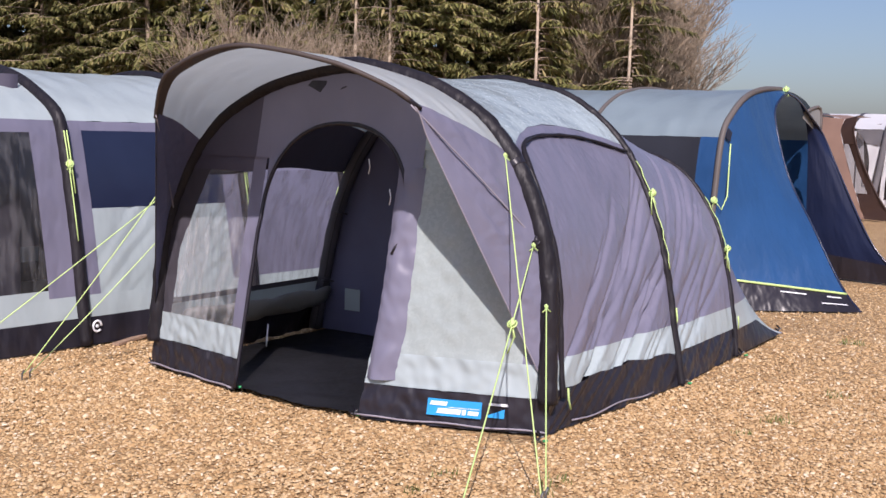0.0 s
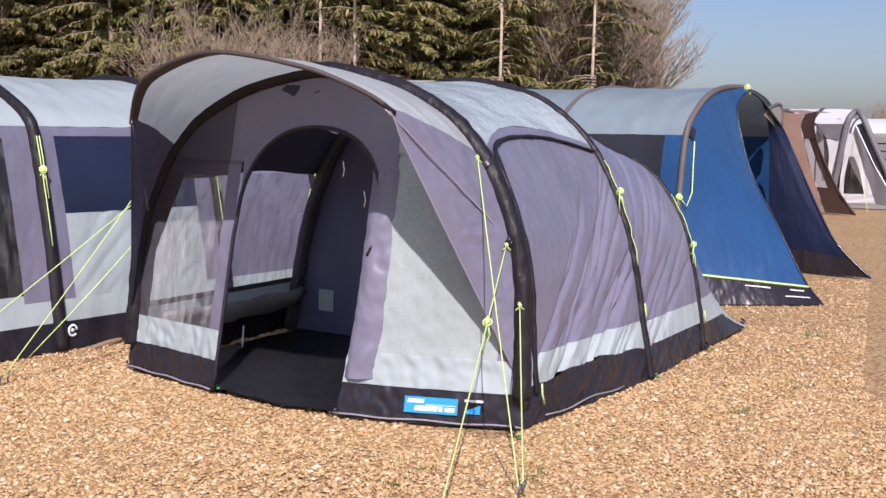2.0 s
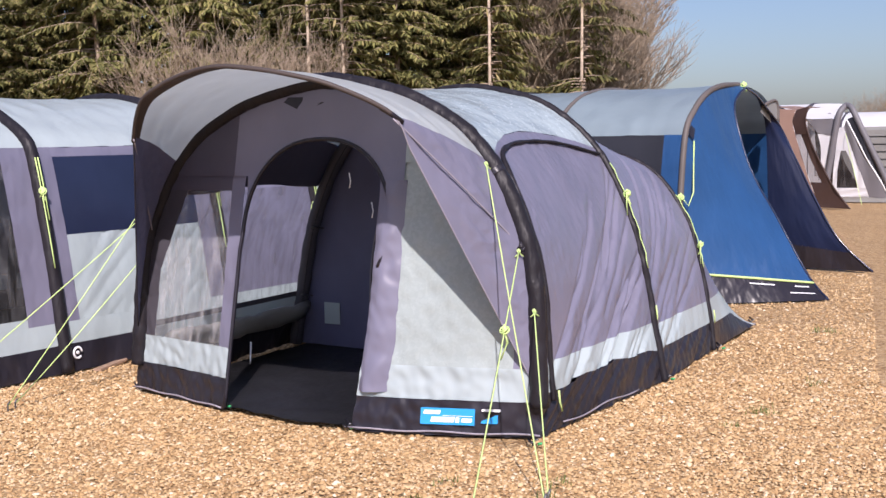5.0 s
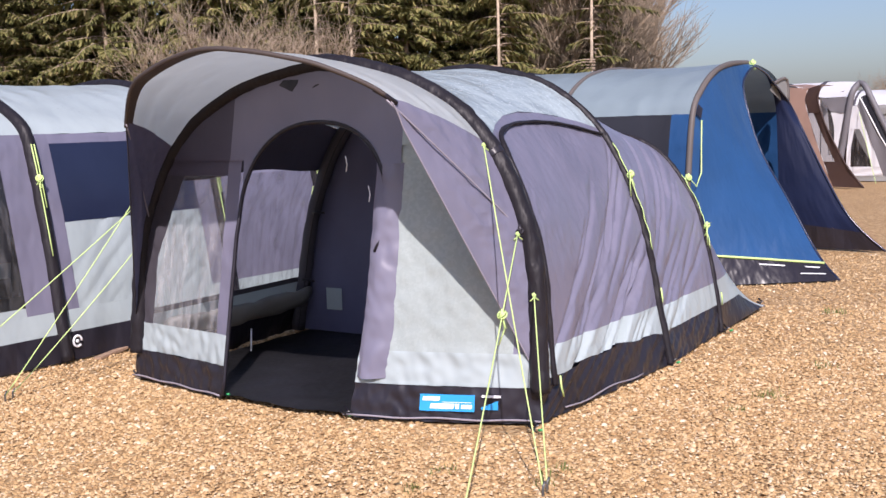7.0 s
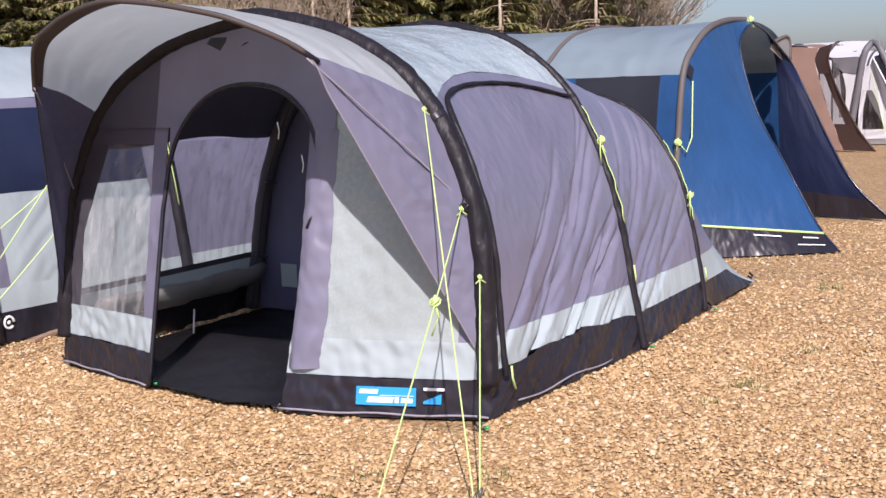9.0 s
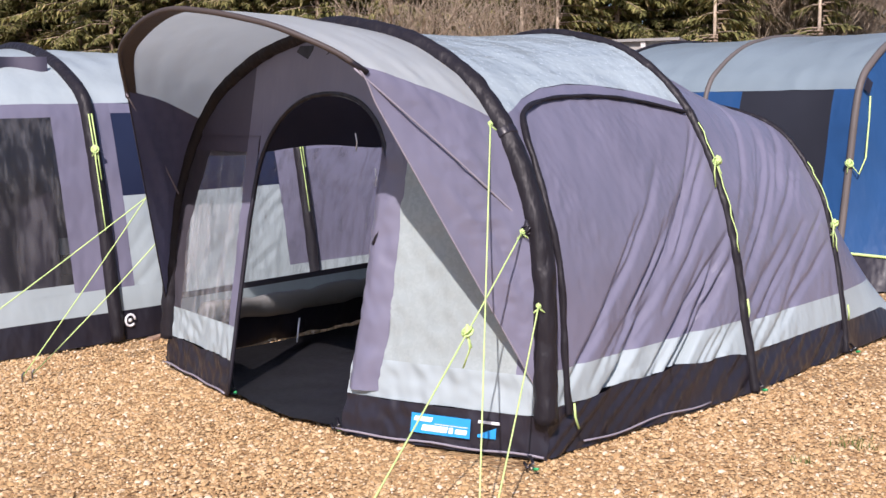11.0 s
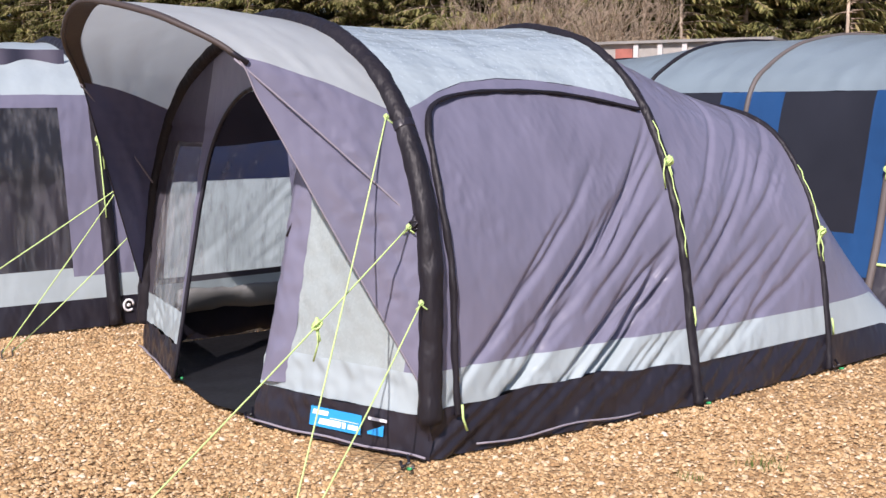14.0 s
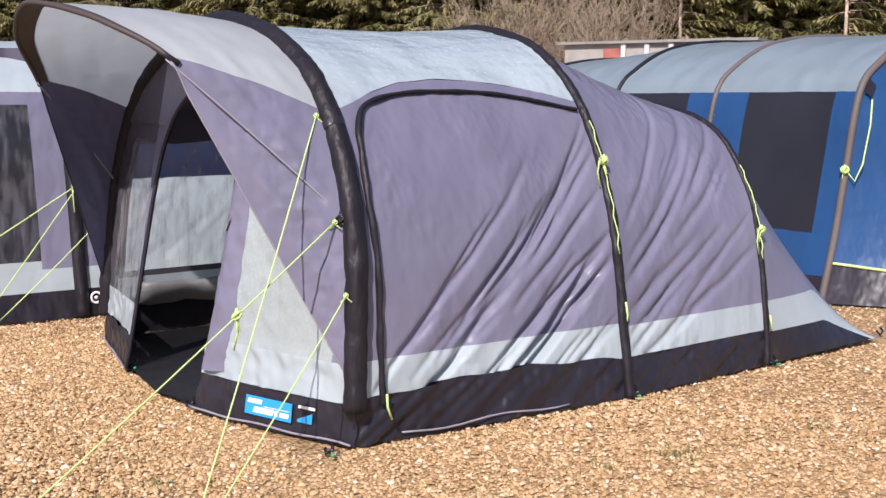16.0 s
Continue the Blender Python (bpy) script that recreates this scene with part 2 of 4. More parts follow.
class Hull:
    """A tunnel of cloth over hoops. Each hoop: y, lean (y per metre of height) and half a profile of (x, z) from the ground to the crown."""

    def __init__(self, hoops, sag=0.03):
        self.hoops, self.sag = hoops, sag
        self.curve = []
        for y, lean, prof in hoops:
            pts = [(x, y + lean * z, z) for x, z in prof]
            self.curve.append(resample(pts + [(-x, yy, z) for x, yy, z in pts[-2::-1]], 160))

    def at(self, k, s):
        c = self.curve[k]
        f = min(max(s, 0.0), 1.0) * 160
        i = min(int(f), 159)
        return c[i].lerp(c[i + 1], f - i)

    def point(self, k, w, s):
        """Between hoops k and k + 1 at w, at s along the hoop (0 at the +x foot, 1 at the -x foot)."""
        p = self.at(k, s).lerp(self.at(k + 1, s), w)
        h = math.sin(math.pi * min(max(s, 0), 1))
        inward = Vector((-p.x, 0, 0.35 - p.z * 0.9))
        if inward.length > 1e-6:
            p = p + inward.normalized() * self.sag * 4 * w * (1 - w) * h
        return p

    def s_of(self, k, w, z):
        lo, hi = 0.0, 0.5
        for _ in range(22):
            m = (lo + hi) / 2
            if self.point(k, w, m).z < z:
                lo = m
            else:
                hi = m
        return lo

    def panel(self, k, lo, hi, nu=24, nv=16, w0=0.0, w1=1.0, far=False, crease=None):
        """Cloth between two heights (numbers or functions of w) on one flank; hi None: over the crown to the same height on the other flank."""
        L = lo if callable(lo) else (lambda w: lo)
        H = hi if callable(hi) else (lambda w: hi)

        def f(a, b):
            w = w0 + (w1 - w0) * a
            s0 = self.s_of(k, w, L(w)) if L(w) > 0 else 0.0
            s1 = 1 - s0 if hi is None else self.s_of(k, w, H(w))
            s = s0 + (s1 - s0) * b
            p = self.point(k, w, 1 - s if far else s)
            if crease:
                n = (self.point(k, w, s + 0.01) - p).cross(self.point(k, min(w + 0.01, 1.0) if w < 0.99 else w, s) - self.point(k, w if w < 0.99 else w - 0.01, s))
                if n.length > 1e-9:
                    p = p + n.normalized() * crease(p, w)
            return p
        return sheet(f, nu, nv)


# ---- ground ----
def make_ground():
    m, nt, p = material("wood_chip_ground")
    v = tex(nt, "Voronoi", 38)
    n = tex(nt, "Noise", 0.6, 4)
    n2 = tex(nt, "Noise", 60, 3)
    c = ramp(nt, v.outputs["Color"], [(0.15, (0.238, 0.138, 0.06)), (0.45, (0.42, 0.266, 0.12)), (0.75, (0.515, 0.352, 0.18)), (0.95, (0.61, 0.462, 0.285))])
    mx = nt.nodes.new("ShaderNodeMixRGB")
    mx.blend_type = "MULTIPLY"
    mx.inputs[0].default_value = 0.5
    nt.links.new(c, mx.inputs[1])
    nt.links.new(ramp(nt, n.outputs["Fac"], [(0.3, (0.75, 0.72, 0.7)), (0.7, (1, 1, 1))]), mx.inputs[2])
    nt.links.new(mx.outputs[0], p.inputs["Base Color"])
    p.inputs["Roughness"].default_value = 0.8
    h = bump(nt, v.outputs["Distance"], 0.8, 0.02)
    nt.links.new(bump(nt, n2.outputs["Fac"], 0.5, 0.01, h), p.inputs["Normal"])
    def f(a, b):
        x, y = -30 + 60 * a, 1 + 38 * b
        return x, y, 0.012 * noise.noise((x * 0.9, y * 0.9, 0)) - 0.02
    me = sheet(f, 120, 90)
    far = 900.0
    o = len(me[0])
    vs, fs = me
    ring = [(-30, 1), (30, 1), (30, 39), (-30, 39)]
    vs += [(x, y, -0.05) for x, y in ring] + [(-far, -far, -0.05), (far, -far, -0.05), (far, far, -0.05), (-far, far, -0.05)]
    for i in range(4):
        j = (i + 1) % 4
        fs.append((o + i, o + 4 + i, o + 4 + j, o + j))
    g = part("ground", (vs, fs), m)
    tagged(g, "level ground covered with tan wood chips and grit", "ground", kind="structure")


make_ground()

# ---- the main tent ----
UX = Vector((0.860, -0.510, 0)).normalized()     # across the main tent, out of its sunlit flank
VY = Vector((0.510, 0.860, 0)).normalized()      # along it, away from its porch
CENTRE = Vector((0.55, 6.0, 0)) - UX * 1.45


def frame_at(p, x, y):
    return Matrix(((x.x, y.x, 0, p.x), (x.y, y.y, 0, p.y), (0, 0, 1, p.z), (0, 0, 0, 1)))


def along(u, v, z=0.0):
    """A place from the main tent's near front corner: u across, v along."""
    return Vector((0.55, 6.0, z)) - UX * u + VY * v


def knot(p, s=1.0, seed=1):
    """A tied hank of cord: loops round a core, and two tails."""
    r = random.Random(seed)
    p = Vector(p)
    out = [tube([p + Vector((0, 0, -0.035 * s)), p, p + Vector((0, 0, 0.035 * s))], lambda w: (0.006 + 0.012 * math.sin(math.pi * w)) * s, 7)]
    for i in range(3):
        a = Vector((r.uniform(-1, 1), r.uniform(-1, 1), r.uniform(-.5, .5))).normalized()
        b = a.orthogonal().normalized()
        rad = r.uniform(0.018, 0.03) * s
        out.append(tube([p + a * rad * math.cos(k * .7) + b * rad * math.sin(k * .7) for k in range(10)], 0.006 * s, 5))
    for i in range(2):
        d = Vector((r.uniform(-.5, .5), r.uniform(-.5, .5), -1))
        out.append(tube([p, p + d * 0.04 * s, p + d * 0.075 * s + Vector((r.uniform(-.02, .02), 0, 0))], 0.004, 5))
    return join(*out)


def slack(a, b, n=14, sag=0.01):
    a, b = Vector(a), Vector(b)
    return [a.lerp(b, i / n) - Vector((0, 0, sag * 4 * (i / n) * (1 - i / n))) for i in range(n + 1)]


TENT = frame_at(CENTRE, UX, VY)
P1 = [(1.455, 0), (1.45, .185), (1.435, .42), (1.425, .62), (1.405, .84), (1.36, 1.04), (1.305, 1.18), (1.235, 1.33), (1.15, 1.46), (1.045, 1.585), (.90, 1.71), (.6, 1.865), (.28, 1.95), (0, 1.985)]
P2 = [(1.57, 0), (1.55, .11), (1.485, .4), (1.42, .72), (1.34, 1.0), (1.2, 1.32), (1.04, 1.56), (.85, 1.735), (.62, 1.875), (.3, 1.965), (0, 2.0)]
P3 = [(1.53, 0), (1.52, .1), (1.46, .4), (1.405, .63), (1.315, .92), (1.19, 1.13), (1.04, 1.31), (.85, 1.43), (.6, 1.50), (.3, 1.54), (0, 1.55)]
BEAM1, BEAM2, BEAM3 = 0.01, 1.72, 2.90
SKEW = 0.055          # the first beam stands a little askew
LEAN1, LEAN2, LEAN3 = 0.07, 0.05, 0.10


def folds(y0, y1, n, seed, depth=0.012, ztop=1.2, slant=40.0, rise=0.75):
    """Sharp slanting folds in a flank between y0 and y1, each with its own place, length and depth, and fine crumpling between them."""
    r = random.Random(seed)
    made = []
    while len(made) < n:
        cy, cz = r.uniform(y0, y1), r.uniform(0.2, ztop)
        if cz > 0.55 + (cy - y0) * rise:
            continue
        a = radians(slant + (cz - 0.5) * 14 - (cy - y0 - 0.6) * 5 + r.uniform(-4, 4))
        big = r.random() < 0.6
        made.append((cy, cz, math.cos(a), math.sin(a), r.uniform(0.9, 1.5) if big else r.uniform(0.25, 0.6),
                     r.uniform(0.015, 0.022) if big else r.uniform(0.010, 0.015), depth * (r.uniform(0.8, 1.3) if big else r.uniform(0.4, 0.8)), r.uniform(-0.05, 0.05)))

    def f(p, w):
        edge = min(1.0, 7.0 * w, 8.0 * (1 - w)) if 0 < w < 1 else 0.0
        if not edge:
            return 0.0
        h = 0.0
        for cy, cz, c, s, ln, sg, hh, cv in made:
            dy, dz = p.y - cy, p.z - cz
            al = dy * c + dz * s
            if abs(al) * 2 >= ln:
                continue
            ac = (dy * s - dz * c + cv * al * al + 0.003 * math.sin(al * 13 + cy * 9)) / sg
            if abs(ac) < 3:
                h += hh * math.cos(math.pi * al / ln) ** 0.7 * math.exp(-ac * ac)
        soft = noise.noise((p.y * 5, p.z * 4, seed)) * 0.004 + 0.0022 * noise.noise((p.y * 17, p.z * 13, seed + 2))
        crumple = max(0.0, noise.noise((p.y * 2.2, p.z * 2.2, seed + 7)) + 0.25) * (noise.noise((p.y * 13 - p.z * 9, p.z * 7, seed + 6)) + 0.5 * noise.noise((p.y * 31, p.z * 25, seed + 6)))
        return edge * (h + soft + 0.009 * crumple)
    return f


def skirt_folds(p):
    """Slanting pleats and puckers in a slack skirt."""
    a = noise.noise((p.y * 6 - p.z * 9, p.z * 3, 4))
    b = abs(noise.noise((p.y * 9 - p.z * 14, p.z * 5, 9)))
    return 0.018 * a + 0.022 * (0.3 - b) + 0.005 * noise.noise((p.y * 24, p.z * 19, 8))


def stepwise(pairs):
    """A smooth curve through (w, value) pairs."""
    def f(w):
        for (a, x), (b, y) in zip(pairs, pairs[1:]):
            if w <= b:
                k = (w - a) / (b - a)
                return x + (y - x) * k
        return pairs[-1][1]
    return f


def front_wall(x, z):
    """The porch's front, bowed out at the ground and leaning back with the first beam."""
    bow = 1.0 if abs(x) < 0.5 else max(0.0, (1.45 - abs(x)) / 0.95)
    return Vector((x, BEAM1 + LEAN1 * z + SKEW * x * (1 - 0.8 * bow) - (0.25 + BEAM1) * bow * (1 - z / 1.98), z))


def cords_on(h, t, k, z_top, z_knot, z_low, side, seed, out=0.036):
    """A guy cord tied up along a beam."""
    def at(z):
        p = h.at(k, h.s_of(max(k - 1, 0), 1.0 if k else 0.0, z))
        q = Vector((p.x + out, p.y - 0.012, p.z))
        return Vector((q.x * side, q.y, q.z))
    pts = [at(z_top + (z_low - z_top) * i / 14) for i in range(15)]
    cord = part("guy_cord", tube([p + Vector((0.004 * math.sin(i * 1.7), 0.006 * math.sin(i * 2.3), 0)) for i, p in enumerate(pts)], 0.0036, 6), CORD, t, "lime green cord")
    part("cord_knot", knot(at(z_knot) + Vector((0.012 * side, 0, 0)), 0.95, seed), CORD, cord)
    tail = at(z_knot)
    part("cord_tail", tube([tail, tail + Vector((0.03 * side, -0.05, 0.0)), tail + Vector((0.035 * side, -0.065, -0.06)), tail + Vector((0.03 * side, -0.04, -0.14))], 0.0045, 5), CORD, cord)
    return at


def main_tent():
    t = thing("tunnel_tent", TENT, "grey purple inflatable tunnel tent with black beams and open porch", "tent")
    h = Hull([(BEAM1, LEAN1, P1), (BEAM2, LEAN2, P2), (BEAM3, LEAN3, P3)])
    h.curve[0] = [Vector((p.x, p.y + SKEW * p.x, p.z)) for p in h.curve[0]]
    h.curve.append([Vector((p.x * 1.01, 4.02, 0.03 + p.z * 0.012)) for p in h.curve[2]])
    skirt = lambda w: 0.205 + 0.04 * math.sin(math.pi * w) + 0.008 * math.sin(w * 23)
    band = lambda w: 0.385
    top = stepwise([(0, 1.50), (.1, 1.55), (.18, 1.60), (.3, 1.645), (.45, 1.665), (.6, 1.66), (.75, 1.635), (.87, 1.60), (1, 1.545)])
    pull = folds(0.40, 1.66, 34, 2, 0.024)
    for far in (False, True):
        part("mud_skirt", h.panel(0, 0, skirt, 160, 16, far=far, crease=lambda p, w: skirt_folds(p)), BLACK, t)
        if not far:
            part("lower_band", h.panel(0, skirt, band, 250, 20, crease=pull), LIGHT, t)
            part("side_panel", h.panel(0, band, top, 250, 140, crease=pull), GREY, t)
        else:
            part("lower_band", h.panel(0, skirt, 0.40, 24, 4, far=True), LIGHT, t)
            part("window_sill_strip", h.panel(0, 0.40, 0.44, 24, 2, far=True), DARK, t)
            part("window_pane", h.panel(0, 0.44, 1.30, 20, 12, 0.06, 0.95, far=True), PVC, t, "clear plastic window")
            part("side_panel", h.panel(0, 0.44, 1.30, 4, 10, 0.95, 1.0, far=True), GREY, t)
            part("window_frame", h.panel(0, 0.44, 1.30, 4, 10, 0.0, 0.06, far=True), GREY, t)
            # purple flank above the far window, coloured as dark as its shade
            part("upper_panel", h.panel(0, lambda w: 1.30 - 0.02 * math.sin(w * 9), top, 24, 6, far=True), DIMPURPLE, t, "upper side panel with its shade in the colour")
    part("roof", h.panel(0, top, None, 90, 110, crease=lambda p, w: 0.010 * noise.noise((p.x * 4, p.y * 1.5, 3)) + 0.004 * noise.noise((p.x * 16, p.y * 4, 6))), ROOF, t, "pale blue grey roof")
    # rolled blind under the far window
    roll = [(-1.36 + 0.02 * math.sin(i), 0.12 + 1.45 * i / 16, 0.30 - 0.02 * math.sin(math.pi * i / 16)) for i in range(17)]
    part("rolled_blind", tube(roll, lambda w: 0.105 + 0.012 * math.sin(w * 19) + 0.008 * math.sin(w * 41), 14, 0.45), BLINDGREY, t, "rolled pale grey window blind")
    # second to third beam
    pull2 = folds(1.75, 2.95, 22, 11, 0.017, 1.55, 31.0, 1.5)
    for far in (False, True):
        part("mud_skirt", h.panel(1, 0, 0.205, 110, 16, far=far, crease=lambda p, w: skirt_folds(p)), BLACK, t)
        part("lower_band", h.panel(1, 0.205, 0.365, 140, 14, far=far, crease=pull2), LIGHT, t)
    part("rear_cover", h.panel(1, 0.365, None, 160, 260, crease=lambda p, w: pull2(p, w) if p.x > 0.3 else 0.3 * pull2(p, w)), GREY, t)
    # rear slope
    for far in (False, True):
        cut = lambda z: (lambda w: min(z, z * (1 - w) * 2.2))
        part("mud_skirt", h.panel(2, 0, cut(0.19), 30, 5, far=far, crease=lambda p, w: 0.008 * noise.noise((p.y * 8, p.z * 5, 6))), BLACK, t)
        part("lower_band", h.panel(2, cut(0.19), cut(0.37), 30, 5, far=far), LIGHT, t)
    part("rear_slope", h.panel(2, cut(0.37), None, 40, 60), GREY, t)
    # beams
    for n, ((y, lean, prof), rad) in enumerate((((BEAM1, LEAN1, P1), 0.054), ((BEAM2, LEAN2, P2), 0.029), ((BEAM3, LEAN3, P3), 0.022))):
        pts = [(x, y + lean * z, z) for x, z in prof]
        pts = resample(pts + [(-x, yy, z) for x, yy, z in pts[-2::-1]], 200)
        if n == 0:
            pts = [Vector((p.x, p.y + SKEW * p.x, p.z)) for p in pts if p.z > 0.16]
        v, f = tube(pts, lambda w: rad * (1 + 0.05 * math.sin(w * 211) * math.sin(w * 67)), 14)
        v = [tuple(Vector(q) + Vector((noise.noise((q[0] * 30, q[1] * 30, q[2] * 14)), noise.noise((q[0] * 30, q[1] * 30, q[2] * 14 + 9)), 0)) * 0.005) for q in v]
        beam = part("air_beam", (v, f), SLEEVE, t)
        for zc in ((1.44,) if n == 0 else ()):
            for sg in (1, -1):
                p = h.at(n, h.s_of(max(n - 1, 0), 1.0 if n else 0.0, zc))
                d = (h.at(n, h.s_of(max(n - 1, 0), 1.0 if n else 0.0, zc + 0.03)) - p).normalized()
                p, d = Vector((p.x * sg, p.y, p.z)), Vector((d.x * sg, d.y, d.z))
                part("beam_collar", tube([p - d * 0.02, p - d * 0.015, p + d * 0.015, p + d * 0.02], lambda w: rad * (1.02 if 0.1 < w < 0.9 else 1.0), 14), BLACK, beam)
    # zip of the side panel, standing a little off the cloth
    zp = [(.24, .17), (.24, .49), (.25, .77), (.25, 1.06), (.27, 1.25), (.31, 1.42), (.41, 1.535), (.66, 1.59), (1.04, 1.60), (1.36, 1.575), (1.74, 1.505)]
    zp = resample([(0, y, z) for y, z in zp], 120)
    pts = []
    for i, p in enumerate(zp):
        w = min(max((p.y - BEAM1 - 0.075 - LEAN1 * p.z) / (BEAM2 - BEAM1 - 0.075 + (LEAN2 - LEAN1) * p.z), 0.0), 1.0)
        q = h.point(0, w, h.s_of(0, w, p.z))
        pts.append(q + Vector((0.012, 0.0015 * math.sin(i * 0.9), 0.006)))
    zipf = part("zip_flap", tube(pts, lambda w: 0.016 + 0.002 * math.sin(w * 71), 8, 0.6), SLEEVE, t, "black zip flap")
    pz = pts[0]
    part("zip_pull", tube([pz + Vector((0.03, 0.0, 0.06)), pz + Vector((0.035, 0.0, 0.0)), pz + Vector((0.04, 0.02, -0.06))], 0.006, 6), CORD, zipf, "lime zip pull")
    # canopy
    crown = [(.96 - .86 * k / 4 if k < 4 else .1 - .92 * (k - 4) / 4, 0, 0) for k in range(1, 8)]
    for k in range(7):
        q = abs(k - 3) / 4
        w = (1 - q ** 1.6) ** 0.625
        y0, z0 = (-.54, 1.755) if k < 3 else (-.60, 1.68)
        crown[k] = (crown[k][0], y0 + (-.88 - y0) * w, z0 + (2.02 - z0) * w)
    near = [lerp((1.41, .10, .30), (.96, -.54, 1.755), k / 8) for k in range(9)]
    away = [lerp((-.82, -.60, 1.68), (-1.46, -.05, .34), k / 8) for k in range(9)]
    rim = resample(near + crown + away, 240)

    def hoop_s(z):
        return h.s_of(0, 0.0, z)

    k0 = next(k for k, p in enumerate(rim) if p.z >= 1.75)
    k1 = max(k for k, p in enumerate(rim) if p.z >= 1.675)

    def rim_at(r):
        k = min(int(r), 239)
        return rim[k].lerp(rim[k + 1], r - k)

    def canopy(r0, r1, s0, s1, off=0.0):
        def f(a, b):
            p = rim_at(r0 + (r1 - r0) * a)
            v = p.lerp(h.at(0, s0 + (s1 - s0) * a), b)
            k = math.sin(math.pi * b)
            v.z += 0.02 * k + 0.006 * k * noise.noise((v.x * 6, v.y * 6, 3)) + off
            v.x += (0.016 * noise.noise((v.z * 7 + v.y * 9, v.y * 6, 1)) + 0.006 * noise.noise((v.z * 19, v.y * 19, 1)) + 0.0015 * noise.noise((v.z * 40, v.y * 40, 1))) * k
            return v
        return f
    sa, sb = hoop_s(0.30), hoop_s(1.50)
    part("canopy_wing", sheet(canopy(0, k0, sa, sb), 150, 70), GREY, t)
    # this wing is darker and bluer than the near one
    part("canopy_wing", sheet(canopy(k1, 240, 1 - sb, 1 - sa), 90, 40), NAVYPURPLE, t, "navy purple canopy wing")
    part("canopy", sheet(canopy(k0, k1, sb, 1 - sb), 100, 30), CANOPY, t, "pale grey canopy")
    for off in (0.006, -0.008):
        band_f = canopy(k0, k1, sb, 1 - sb, off)
        part("canopy_rim", sheet(lambda a, b: band_f(a, b * (0.03 + 0.08 * min(1, a * 1.6))), 100, 3), RIM, t, "brown black bound edge")
    part("canopy_pole", tube(rim[k0:k1 + 3], 0.013, 8), RIM, t)
    tp = Vector(rim[k0])
    part("pole_end", tube([tp + Vector((-0.05, -0.03, 0.035)), tp, tp + Vector((0.03, 0.05, -0.04))], 0.014, 8), BLACK, t)
    for sg, pts in ((1, rim[:k0 + 1]), (-1, rim[k1:])):
        # the stay that runs from the canopy's tip to the first beam, inside the wing
        a, b2 = Vector(pts[-1] if sg > 0 else pts[0]), Vector((1.33 * sg, 0.07 + 0.06 * sg, 1.03))
        part("canopy_stay", tube(slack(a + Vector((0.004 * sg, 0, -0.02)), b2 + Vector((0.01 * sg, 0, 0)), 12, -0.01), 0.005, 6), PIPING, t)
        part("wing_binding", tube(pts, 0.0045, 5), PIPING if sg > 0 else BLACK, t)
        part("stay_ring", knot((1.345 * sg, 0.045 + 0.06 * sg, 1.03), 1.1, 7), BLACK, t)

    def hoop_x(z):
        return h.at(0, hoop_s(z)).x - 0.03

    def hoop_z(x):
        lo, hi = 0.0, 0.5
        for _ in range(24):
            m = (lo + hi) / 2
            if h.at(0, m).x > abs(x):
                lo = m
            else:
                hi = m
        return h.at(0, lo).z

    def arch(x):
        d = min(abs((x - 0.04) / 0.54), 1.0)
        return 1.06 + 0.58 * max(0.0, 1 - d ** 2.3) ** 0.435

    def patch(x0, x1, z0, z1, bulge=0.0, seed=0, slackness=1.0):
        X0, X1 = (v if callable(v) else (lambda z, v=v: v) for v in (x0, x1))

        def f(a, b):
            z = z0 + (z1 - z0) * b
            x = X0(z) + (X1(z) - X0(z)) * a
            v = front_wall(x, z)
            v.y -= bulge * math.sin(math.pi * a) * (0.8 + 0.5 * noise.noise((x * 9, z * 8, seed)))
            v.y += slackness * (0.006 * noise.noise((x * 8 + z * 5, z * 7, seed)) + 0.006 * noise.noise((x * 19 + z * 6, z * 15, seed + 1)))
            return v
        return f
    for sg in (1, -1):
        edge = lambda z, sg=sg: sg * hoop_x(z)
        foot = (lambda z: 0.43 + 0.09 * min(z, 0.6)) if sg > 0 else (lambda z: -0.53)
        inner = (lambda z: 0.60) if sg > 0 else (lambda z: -0.64)
        win = (lambda z: min(1.31 - 0.2 * max(0, z - 0.9), hoop_x(z) - 0.05)) if sg > 0 else (lambda z: -(1.29 - 0.10 * max(0, z - 0.4) - 0.33 * max(0, z - 0.8)))
        ztop = 1.50 if sg > 0 else 1.33
        part("mud_skirt", sheet(patch(foot, lambda z, sg=sg: sg * (1.47 - 0.02 * z), 0, 0.19, 0.02, 3, 2.0), 70, 14), BLACK, t)
        part("lower_band", sheet(patch(foot, edge, 0.19, 0.372, 0.0, 5, 1.7), 70, 14), LIGHT, t)
        if sg > 0:
            part("rolled_door", sheet(patch(lambda z: 0.44 + 0.07 * min(z, 0.6), lambda z: 0.655 - 0.10 * max(0, 0.5 - z), 0.22, 1.40, 0.035, 8), 18, 90), GREY, t, "door flap rolled and tied to the post")
            part("window_panel", sheet(patch(lambda z: 0.57, win, 0.37, ztop, 0.0, 5), 40, 50), PANEL, t, "pale grey window panel")
        else:
            part("door_post", sheet(patch(foot, inner, 0.37, 1.42), 4, 30), GREY, t)
            part("window_pane", sheet(patch(inner, win, 0.37, ztop, 0.0, 5), 24, 30), PVC, t, "clear creased plastic window")
            # dark cloth in place of sheer plastic with the dim inside behind
            part("window_head", sheet(patch(inner, edge, ztop, 1.42), 10, 6), DIMPURPLE, t)
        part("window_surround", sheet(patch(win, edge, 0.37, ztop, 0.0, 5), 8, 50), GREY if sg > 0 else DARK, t)

